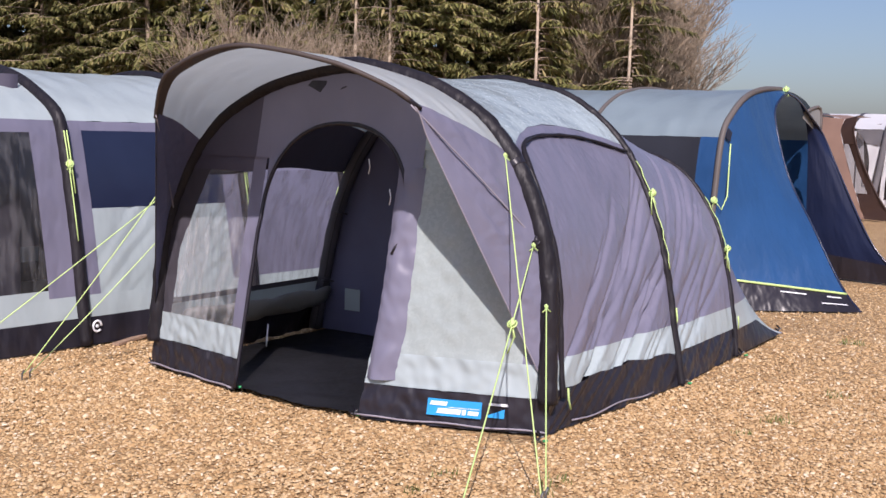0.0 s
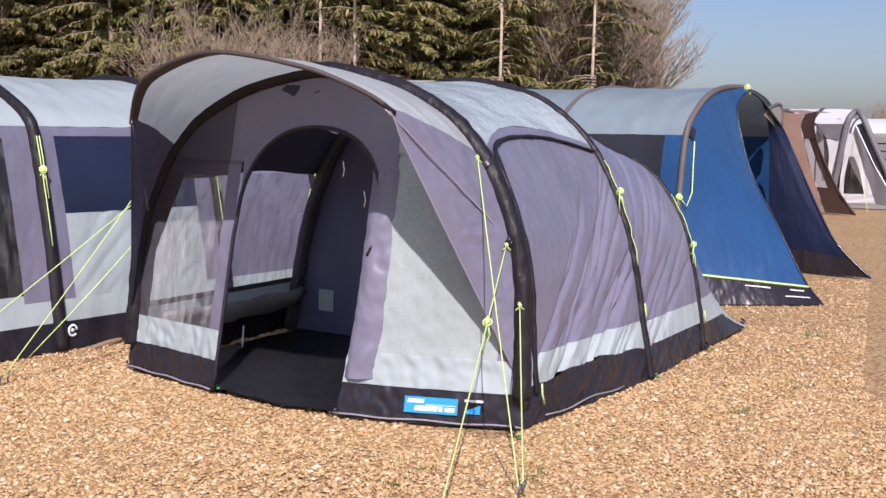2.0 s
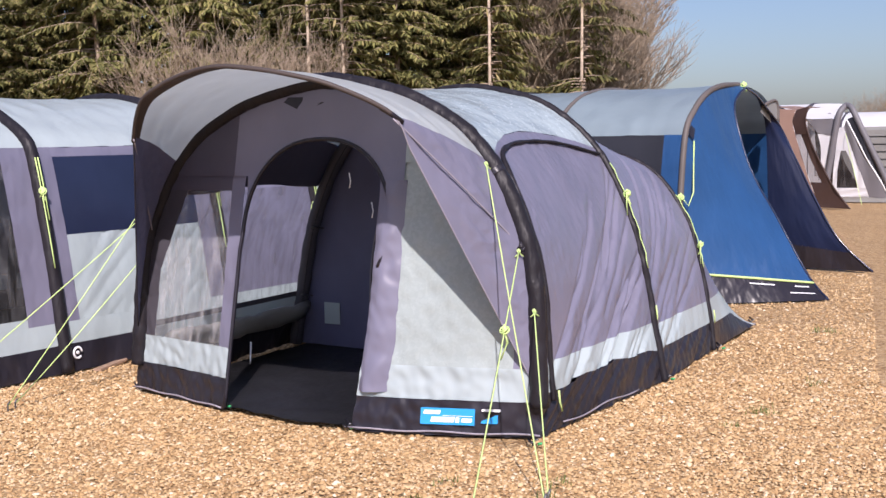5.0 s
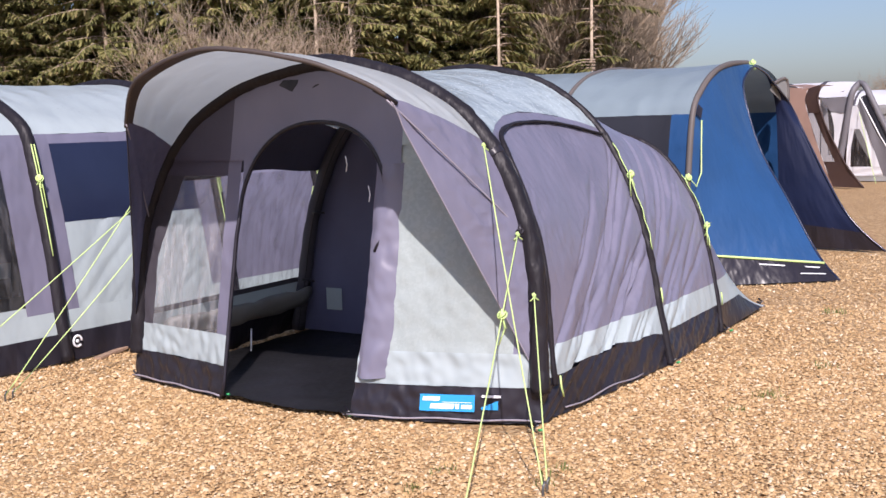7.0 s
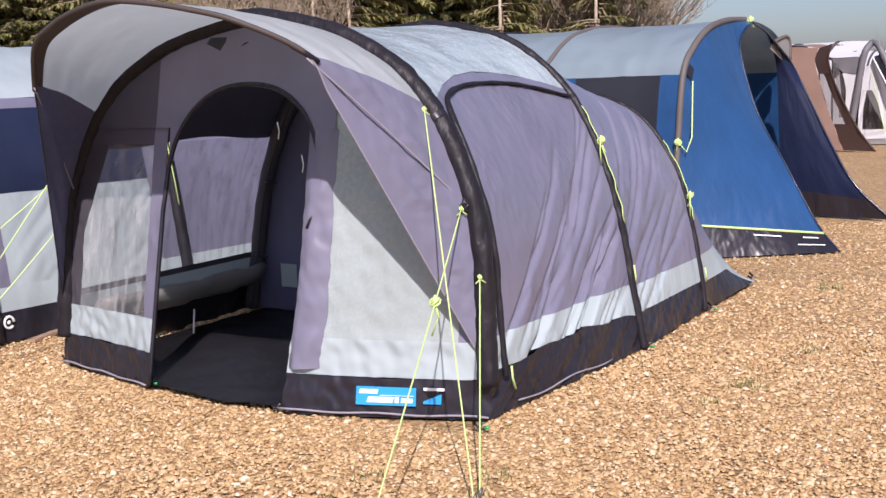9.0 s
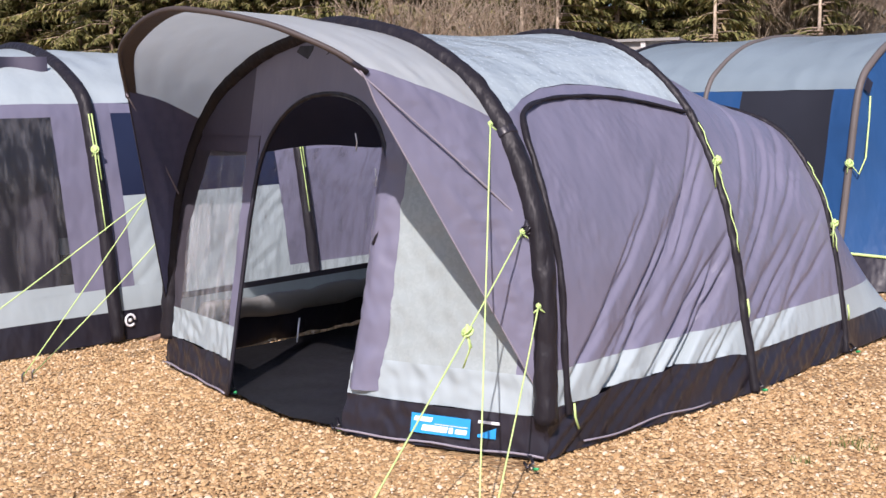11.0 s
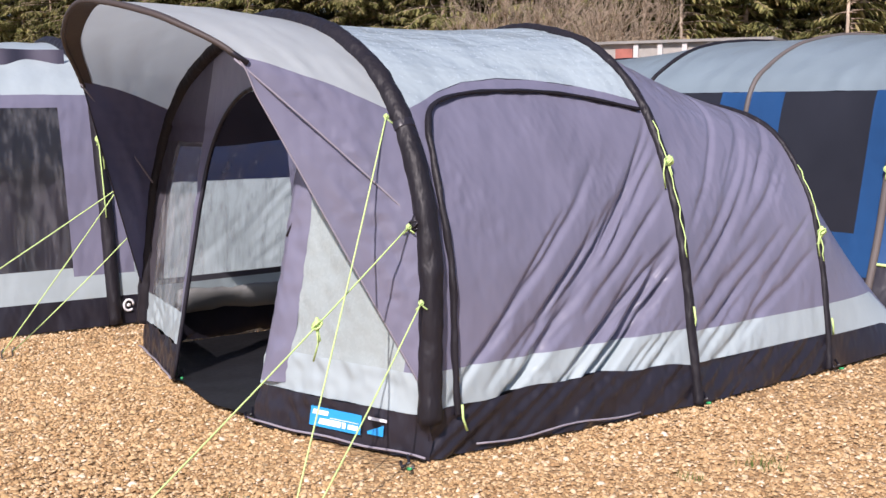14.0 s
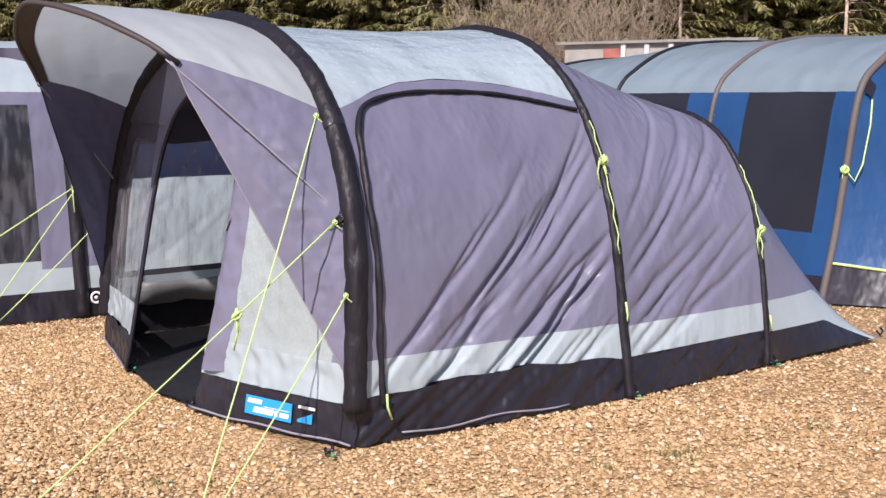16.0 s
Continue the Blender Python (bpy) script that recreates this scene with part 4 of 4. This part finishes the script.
def brown_tent():
    t = thing("tunnel_tent", spot(-1.9, 19.2), "brown tunnel tent with dark brown porch wing and clear window", "tent", "far tents")
    tunnel(t, -5.2, -0.7, 3.0, 2.25, 1.75, BROWN, STEEL)
    seam = [(.10, 0, 2.13), (.02, 0, 1.90), (.07, 0, 1.62), (.24, 0, 1.08), (.44, 0, .48), (.62, 0, .02)]
    outer = [(.38, -.1, 2.20), (.31, -.1, 1.90), (.40, -.1, 1.55), (.53, -.1, 1.22), (.90, -.1, .50), (1.27, -.1, 0)]
    part("porch_panel", ruled([(-.75, .05, 2.2), (-.75, .05, 1.5), (-.75, .05, .02)], seam), BROWN, t)
    pane = [(.20, -.02, 1.60), (.35, -.03, 1.24), (.50, -.04, .90), (.66, -.05, .56)]
    glass = [(.09, 0, 1.60), (.18, 0, 1.24), (.30, 0, .90), (.42, 0, .56)]
    part("window_pane", ruled(glass, pane, 12), SMOKE, t, "clear plastic window")
    part("porch_wing", ruled(pane, [(.39, -.1, 1.60), (.52, -.1, 1.24), (.69, -.1, .90), (.87, -.1, .56)], 12), DKBROWN, t, "dark brown porch wing")
    part("porch_wing", ruled([(.10, 0, 2.13), (.02, 0, 1.90), (.09, 0, 1.60)], [(.38, -.1, 2.20), (.31, -.1, 1.90), (.39, -.1, 1.60)], 12), DKBROWN, t)
    part("porch_wing", ruled([(.42, 0, .56), (.52, 0, .28), (.62, 0, .02)], [(.87, -.1, .56), (1.06, -.1, .28), (1.27, -.1, 0)], 12), DKBROWN, t)
    part("porch_roof", ruled([(-.75, .05, 2.2), (-.3, .02, 2.2), (.10, 0, 2.13), (.38, -.1, 2.20)], [(-.75, 1.5, 2.25), (-.3, 1.5, 2.25), (.05, 1.5, 2.2), (.3, 1.5, 2.2)], 20), BROWN, t)
    part("wing_binding", tube(resample(outer, 30), 0.02, 6), DKBROWN, t)
    part("far_wing", ruled([(-.2, 2.9, 2.0), (-.1, 2.9, 1), (0, 2.9, .02)], [(.2, 2.95, 2.1), (.5, 2.95, 1), (1.1, 2.95, 0)], 16), DKBROWN, t)


def awning_tent():
    t = thing("awning_tent", spot(-1.4, 21.7), "white inflatable awning with grey beams and clear windows", "tent", "far tents")
    tunnel(t, -5.0, -0.9, 3.0, 2.34, 1.9, WHITE, WHITE)
    part("porch_roof", ruled([(-1.0, .02, 2.0), (-.6, 0, 1.95), (-.12, 0, 1.96)], [(-1.0, 1.3, 2.34), (-.5, 1.3, 2.34), (.05, 1.2, 2.30)], 16), WHITE, t)
    beam = [(-.31, -.03, .05), (-.25, -.03, .60), (-.16, -.03, 1.20), (-.07, -.03, 1.80), (.0, 0, 2.1), (.1, .2, 2.26)]
    part("air_beam", tube(resample(beam, 30), 0.075, 9), HEADER, t)
    part("air_beam", tube(resample([(.1, .2, 2.26), (.24, .05, 2.2), (.36, -.04, 2.0), (.6, -.08, 1.5), (.95, -.1, .78), (1.3, -.1, 0)], 30), 0.07, 9), HEADER, t)
    # side wall with its window, behind the brown tent
    part("side_panel", ruled([(-1.0, 0, 1.95), (-1.0, 0, .12)], [(-.74, 0, 1.90), (-.74, 0, .12)], 10), WHITE, t)
    part("window_pane", ruled([(-.74, 0, 1.80), (-.60, 0, 1.2), (-.56, 0, .60)], [(-.50, 0, 1.58), (-.42, 0, 1.2), (-.44, 0, .60)], 10), SMOKE, t, "clear plastic window")
    part("side_panel", ruled([(-.50, 0, 1.60), (-.42, 0, 1.2), (-.44, 0, .60), (-.5, 0, .12)], [(-.14, 0, 1.60), (-.16, 0, 1.2), (-.24, 0, .60), (-.3, 0, .12)], 14), WHITE, t)
    part("eave_panel", ruled([(-.74, -.01, 1.93), (-.42, -.01, 1.94), (-.1, -.01, 1.95)], [(-.50, -.01, 1.62), (-.3, -.01, 1.58), (-.12, -.01, 1.56)], 10), HEADER, t, "grey mesh panel")
    # front panel round its window
    left = [(-.03, -.02, 1.74), (-.09, -.02, 1.2), (-.14, -.02, .60), (-.12, -.02, .12)]
    right = [(.10, -.05, 1.74), (.26, -.06, 1.3), (.44, -.07, .84), (.70, -.08, .12)]
    part("front_panel", ruled([(-.03, -.02, 1.74), (-.05, -.02, 1.5), (-.08, -.02, 1.2)], [(.10, -.05, 1.74), (.19, -.05, 1.5), (.30, -.06, 1.2)], 8), WHITE, t)
    part("window_pane", ruled([(.04, -.03, 1.2), (-.02, -.03, .8), (-.04, -.03, .33)], [(.16, -.05, 1.2), (.33, -.06, .8), (.43, -.07, .33)], 8), SMOKE, t, "clear creased plastic window")
    part("front_panel", ruled([(-.08, -.02, 1.2), (-.12, -.02, .8), (-.14, -.02, .33)], [(.04, -.03, 1.2), (-.02, -.03, .8), (-.04, -.03, .33)], 8), WHITE, t)
    part("front_panel", ruled([(.16, -.05, 1.2), (.33, -.06, .8), (.43, -.07, .33)], [(.30, -.06, 1.2), (.46, -.07, .8), (.62, -.08, .33)], 8), WHITE, t)
    part("front_panel", ruled([(-.14, -.02, .33), (-.12, -.02, .12)], [(.62, -.08, .33), (.70, -.08, .12)], 6), WHITE, t)
    part("mud_skirt", ruled([(-1.0, -.01, .12), (-.12, -.03, .12), (.70, -.08, .12), (1.2, -.1, .12)], [(-1.0, -.03, 0), (-.12, -.05, 0), (.70, -.1, 0), (1.3, -.12, 0)], 20, 2), BLINDGREY, t)
    trim = [(.16, -.06, 1.93), (.38, -.08, 1.5), (.64, -.09, 1.0), (.92, -.1, .54), (1.18, -.1, .08)]
    part("porch_wing", ruled(right, trim), HEADER, t, "grey porch wing")
    part("wing_binding", tube(resample(trim, 24), 0.018, 6), SIGNWHITE, t)
    part("porch_wing", ruled(trim, [(.34, -.04, 2.0), (.6, -.08, 1.5), (.84, -.1, 1.0), (1.05, -.1, .54), (1.3, -.1, .0)]), BLIND, t)
    part("guy_cord", tube(slack((.15, -.08, 1.6), (.75, -1.2, .0), 12, 0.02), 0.006, 5), CORD, t)


def end_tent():
    t = thing("awning_tent", spot(-2.1, 27.0), "low white awning with grey slatted side at the row's end", "tent", "far tents")
    tunnel(t, -3.0, 2.2, 3.0, 2.2, 1.75, BLINDGREY, WHITE)
    for i in range(7):
        part("slat", box(0.2, 2.2, -.03, .02, 0.25 + i * 0.21, 0.42 + i * 0.21), BLINDGREY, t, smooth=False)


brown_tent()
awning_tent()
end_tent()


def shed():
    t = thing("site_cabin", pose(-2.2, 18.0, 0, 0, 0, -4), "low grey corrugated cabin behind the tents", "cabin")
    part("wall", box(0, 2.8, 0, 2.4, 0, 2.40), plain("weathered_grey_panels", (0.36, 0.34, 0.31), 0.7, 0, 0.2, 3), t, smooth=False)
    roof = plain("grey_roof_sheet", (0.26, 0.25, 0.23), 0.6, 0, 0.15, 5)
    part("roof", box(-0.1, 2.9, -0.08, 2.5, 2.40, 2.44), roof, t, smooth=False)
    rib = plain("white_rib", (0.62, 0.60, 0.57), 0.6, 0, 0.1, 8)
    for i in range(6):
        part("rib", box(0.9 + i * 0.36, 0.97 + i * 0.36, -0.05, 0.0, 0.1, 2.395), rib, t, smooth=False)
    part("red_panel", box(0.62, 0.88, -0.03, -0.002, 0.3, 2.33), plain("faded_red_paint", (0.35, 0.12, 0.09), 0.7, 0, 0.3, 6), t, smooth=False)
    part("notice", box(1.32, 1.58, -0.07, -0.055, 1.98, 2.2), SIGNWHITE, t, smooth=False)


shed()


# ---- trees ----
def make_trees():
    rnd = random.Random(5)

    def needles(name, stops):
        m, nt, p = material(name)
        gi = nt.nodes.new("ShaderNodeNewGeometry")
        c = ramp(nt, gi.outputs["Random Per Island"], stops)
        oi = nt.nodes.new("ShaderNodeObjectInfo")
        hs = nt.nodes.new("ShaderNodeHueSaturation")
        mr = nt.nodes.new("ShaderNodeMapRange")
        mr.inputs["To Min"].default_value, mr.inputs["To Max"].default_value = 0.7, 1.35
        nt.links.new(oi.outputs["Random"], mr.inputs["Value"])
        nt.links.new(mr.outputs[0], hs.inputs["Value"])
        nt.links.new(c, hs.inputs["Color"])
        nt.links.new(hs.outputs[0], p.inputs["Base Color"])
        p.inputs["Roughness"].default_value = 0.75
        p.inputs["Specular IOR Level"].default_value = 0.2
        return m
    leaf = needles("conifer_needles", [(0.0, (0.07, 0.075, 0.026)), (0.5, (0.15, 0.15, 0.05)), (0.9, (0.22, 0.195, 0.075)), (1.0, (0.30, 0.235, 0.12))])
    bark = plain("grey_brown_bark", (0.30, 0.23, 0.17), 0.85, 0, 0.4, 12, 0.6)
    pale = plain("pale_trunk_bark", (0.50, 0.41, 0.31), 0.85, 0, 0.4, 7, 0.8)
    twig = plain("bare_twigs", (0.31, 0.245, 0.175), 0.8, 0, 0.4, 6, 0.3)
    kinds = []
    for v in range(5):
        r = random.Random(20 + v)
        t = thing("conifer_tree", pose(0, 0, -50), "tall spruce with a bare pale trunk showing" if v == 4 else "tall olive green spruce behind the tents", "tree", "conifer belt")
        part("trunk", tube([(0.1 * r.uniform(-1, 1), 0.1 * r.uniform(-1, 1), z) for z in (0, 2, 4, 6, 8, 10.5)], lambda w: (0.028 if v == 4 else 0.05) * (1 - w) + 0.018, 8), pale if v == 4 else bark, t)
        vs, fs = [], []
        limbs = []
        for i in range(290):
            z = r.uniform(0.8, 9.0)
            L = (1.0 - z / 13.5) * 1.75 * r.uniform(0.3, 1.1) + 0.25
            a = r.uniform(0, 6.283)
            d = Vector((math.cos(a), math.sin(a), 0))
            s = Vector((-d.y, d.x, 0))
            if v == 4 and d.y < 0.25 and r.random() < 0.8:
                continue
            droop = r.uniform(0.15, 0.42)
            limbs.append(tube([d * L * q + Vector((0, 0, z + 0.12 * q * L - droop * q * q * L)) for q in (0, .35, .7, 1)], lambda w: 0.018 * (1.2 - w), 3))
            n = int(L * 60) + 9
            for j in range(n):
                q = ((j + r.random()) / n) ** 0.6
                p0 = d * L * q + Vector((0, 0, z + 0.12 * q * L - droop * q * q * L))
                ln = 0.23 * (1.15 - q * 0.55) * r.uniform(0.5, 1.3)
                side = r.choice((-1, 1))
                dr = (d * r.uniform(0.2, 0.9) + s * side * r.uniform(0.3, 1) + Vector((0, 0, r.uniform(-1.3, 0.0)))).normalized()
                sd2 = dr.cross(Vector((r.uniform(-.6, .6), r.uniform(-.6, .6), 1))).normalized() * ln * 0.13
                k = len(vs)
                vs += [tuple(p0 - sd2 * 0.4), tuple(p0 + dr * ln * 0.5 - sd2), tuple(p0 + dr * ln - Vector((0, 0, 0.05 * ln))), tuple(p0 + dr * ln * 0.45 + sd2)]
                fs += [(k, k + 1, k + 2, k + 3)]
        part("branchwork", join(*limbs), bark, t)
        part("crown", (vs, fs), leaf, t, smooth=False)
        kinds.append(t)
    bare = []
    for v in range(4):
        shrub = v >= 2
        r = random.Random(40 + v)
        t = thing("bare_shrub" if shrub else "bare_tree", pose(0, 0, -50), "leafless brown shrub with fine upright twigs" if shrub else "leafless grey brown tree with fine twigs", "shrub" if shrub else "tree", "bare shrubs" if shrub else "bare trees")
        limbs = []

        def grow(p, d, L, rad, depth):
            pts = [p]
            for i in range(4):
                d = (d + Vector((r.uniform(-.18, .18), r.uniform(-.18, .18), r.uniform(-.04, .12)))).normalized()
                pts.append(pts[-1] + d * L / 4)
            limbs.append(tube(pts, lambda w: rad * (1 - 0.5 * w), 5 if depth < 2 else 3))
            if depth < (3 if shrub else 4):
                for i in range((6 if shrub else 12) if depth == 0 else 6 if depth < 3 else 4):
                    b = pts[r.randint(1, 4)]
                    dd = (d + Vector((r.uniform(-.75, .75), r.uniform(-.75, .75), r.uniform(-.1, .4)))).normalized()
                    grow(b, dd, L * r.uniform(0.5, 0.75), max(rad * 0.5, 0.006), depth + 1)
        if shrub:
            for i in range(7):
                grow(Vector((r.uniform(-.3, .3), r.uniform(-.3, .3), 0)), Vector((r.uniform(-.6, .6), r.uniform(-.6, .6), 1)).normalized(), r.uniform(1.6, 2.4), 0.028, 0)
        else:
            grow(Vector((0, 0, 0)), Vector((0, 0, 1)), 3.4, 0.11, 0)
        part("trunk", limbs[0], bark, t)
        part("crown", join(*limbs[1:]), twig, t)
        bare.append(t)
    used = set()

    def put(kind, x, y, s, turn=None):
        m = pose(x, y, -0.05, 0, 0, rnd.uniform(0, 360) if turn is None else turn)
        o = kind
        if kind in used:
            o = copy_thing(kind, m)
        else:
            used.add(kind)
            o.matrix_basis = m
        o.scale = (s, s, s * rnd.uniform(0.95, 1.1))
    for x in (1.13, 3.54, -3.6, -2.72):
        put(kinds[4], x, 29.0, 1.1, rnd.uniform(-15, 15))
    for row, (y, step, n) in enumerate(((31, 1.6, 21), (32.8, 1.5, 23), (35, 1.6, 23))):
        for i in range(n):
            put(kinds[rnd.randint(0, 3)], 2.9 - i * step + rnd.uniform(-.5, .5) - row * 0.2, y + rnd.uniform(-.7, .7), rnd.uniform(1.0, 1.3))
    for x, y, s in ((3.0, 33.0, 0.95), (2.4, 32.2, 1.0), (3.5, 34.0, 0.9)):
        put(kinds[rnd.randint(0, 3)], x, y, s)
    for x, y, s in ((4.2, 32.0, 0.95), (3.9, 33.0, 1.1), (3.3, 30.5, 0.95), (4.5, 34.5, 1.15), (2.9, 31.2, 0.9), (3.6, 32, 1.05), (2.4, 30.4, 0.9), (4.4, 33.2, 0.9), (3.2, 33.6, 1.2), (4.1, 31.2, 0.85), (3.7, 34.2, 1.2), (2.2, 31.6, 1.1), (4.6, 32.4, 1.0)):
        put(bare[rnd.randint(0, 1)], x, y, s)
    for x, y, s in ((-4.2, 27.5, 1.0), (-5.4, 27.2, 1.15), (-6.8, 27.5, 1.0)):
        put(bare[rnd.randint(2, 3)], x, y, s)
    for i in range(24):
        put(bare[rnd.randint(2, 3)], 29 + i * 1.1, 84 + rnd.uniform(-3, 3), rnd.uniform(0.9, 1.1) * min(1.7, 0.7 + 0.1 * i))


make_trees()


# ---- gravel ----
def make_gravel():
    """Loose angular chips over the ground, thinner further off."""
    m, nt, p = material("tan_gravel_chip")
    gi = nt.nodes.new("ShaderNodeNewGeometry")
    c = ramp(nt, gi.outputs["Random Per Island"], [(0.0, (0.31, 0.182, 0.08)), (0.3, (0.465, 0.295, 0.132)), (0.7, (0.565, 0.382, 0.195)), (0.92, (0.65, 0.48, 0.285)), (1.0, (0.75, 0.635, 0.47))])
    nt.links.new(c, p.inputs["Base Color"])
    p.inputs["Roughness"].default_value = 0.75
    rng = np.random.default_rng(11)
    pts = []
    # bands of distance: y from, y to, x from, x to, chips per square metre
    for y0, y1, x0, x1, dens in ((4.2, 7.6, -3.8, 4.2, 4600), (7.6, 9.6, -3.8, 5.2, 2000), (9.6, 13.0, 1.4, 7.0, 800)):
        n = int((y1 - y0) * (x1 - x0) * dens)
        pts.append(np.stack([rng.uniform(x0, x1, n), rng.uniform(y0, y1, n)], 1))
    pts = np.concatenate(pts)
    rel = pts - np.array((0.55, 6.0))
    u, v = rel @ np.array((-UX.x, -UX.y)), rel @ np.array((VY.x, VY.y))
    keep = ~((u > 0.03) & (u < 2.87) & (v > -0.12) & (v < 4.0))
    keep &= (pts[:, 0] > 0.45 - 0.49 * pts[:, 1]) & (pts[:, 0] < np.maximum(2.9, 0.37 * pts[:, 1] + 0.2))
    pts = pts[keep]
    n = len(pts)
    size = rng.lognormal(math.log(0.0090), 0.36, n).clip(0.004, 0.022)
    asp = rng.uniform(0.55, 1.0, n)
    hgt = size * rng.uniform(0.3, 0.65, n)
    rot = rng.uniform(0, 6.283, n)
    tilt = rng.uniform(-0.35, 0.35, (n, 2))
    # a chip: five-sided foot, smaller five-sided top
    k = 5
    ang = (np.arange(k) / k * 2 * np.pi)[None, :] + rng.uniform(-0.35, 0.35, (n, k))
    rad = size[:, None] * rng.uniform(0.75, 1.2, (n, k))
    lx, ly = np.cos(ang) * rad, np.sin(ang) * rad * asp[:, None]
    top = rng.uniform(0.45, 0.8, (n, 1))
    X = np.concatenate([lx, lx * top], 1)
    Y = np.concatenate([ly, ly * top], 1)
    Z = np.concatenate([np.zeros((n, k)), np.repeat(hgt[:, None], k, 1)], 1)
    Z = Z + X * tilt[:, :1] + Y * tilt[:, 1:]
    cx, sx = np.cos(rot)[:, None], np.sin(rot)[:, None]
    WX, WY = X * cx - Y * sx + pts[:, :1], X * sx + Y * cx + pts[:, 1:]
    WZ = Z - 0.022 + rng.uniform(0.0, 0.012, (n, 1))
    co = np.stack([WX, WY, WZ], 2).reshape(-1, 3)
    base = (np.arange(n) * 2 * k)[:, None]
    quads = np.concatenate([base + np.array([i, (i + 1) % k, k + (i + 1) % k, k + i]) for i in range(k)], 1).reshape(-1, 4)
    tops = base + np.arange(k, 2 * k)[None, :]
    me = bpy.data.meshes.new("gravel")
    nq, nt2 = len(quads), len(tops)
    me.vertices.add(len(co))
    me.vertices.foreach_set("co", co.ravel())
    me.loops.add(nq * 4 + nt2 * k)
    me.loops.foreach_set("vertex_index", np.concatenate([quads.ravel(), tops.ravel()]).astype(np.int32))
    me.polygons.add(nq + nt2)
    me.polygons.foreach_set("loop_start", np.concatenate([np.arange(nq) * 4, nq * 4 + np.arange(nt2) * k]).astype(np.int32))
    me.update(calc_edges=True)
    me.materials.append(m)
    g = new("gravel", me)
    tagged(g, "loose tan and cream gravel chips scattered round the tents", "gravel", kind="stuff")


make_gravel()


def weeds():
    """Small tufts of grass that come up through the gravel."""
    m = plain("weed_green", (0.10, 0.15, 0.03), 0.7, 0, 0.3, 30)
    r = random.Random(8)
    vs, fs = [], []
    for cx, cy, s, n in ((0.62, 5.3, .06, 30), (0.55, 5.15, .05, 24), (1.95, 6.6, .07, 40), (2.5, 7.3, .06, 30), (3.2, 9.2, .08, 40), (-0.05, 5.1, .05, 20), (0.1, 5.35, .05, 20), (1.7, 6.3, .05, 20), (6.6, 20.5, .25, 80)):
        for i in range(n):
            x, y = cx + r.gauss(0, s * .7), cy + r.gauss(0, s * .7)
            a, hh = r.uniform(0, 6.28), r.uniform(.25, .6) * s
            dx, dy = math.cos(a) * .003, math.sin(a) * .003
            k = len(vs)
            vs += [(x - dx, y - dy, -.015), (x + dx, y + dy, -.015), (x + dy * 6, y - dx * 6, hh)]
            fs.append((k, k + 1, k + 2))
    tagged(part("grass_tufts", (vs, fs), m, None, "", False), "small green weeds growing through the gravel", "grass", kind="stuff")


weeds()
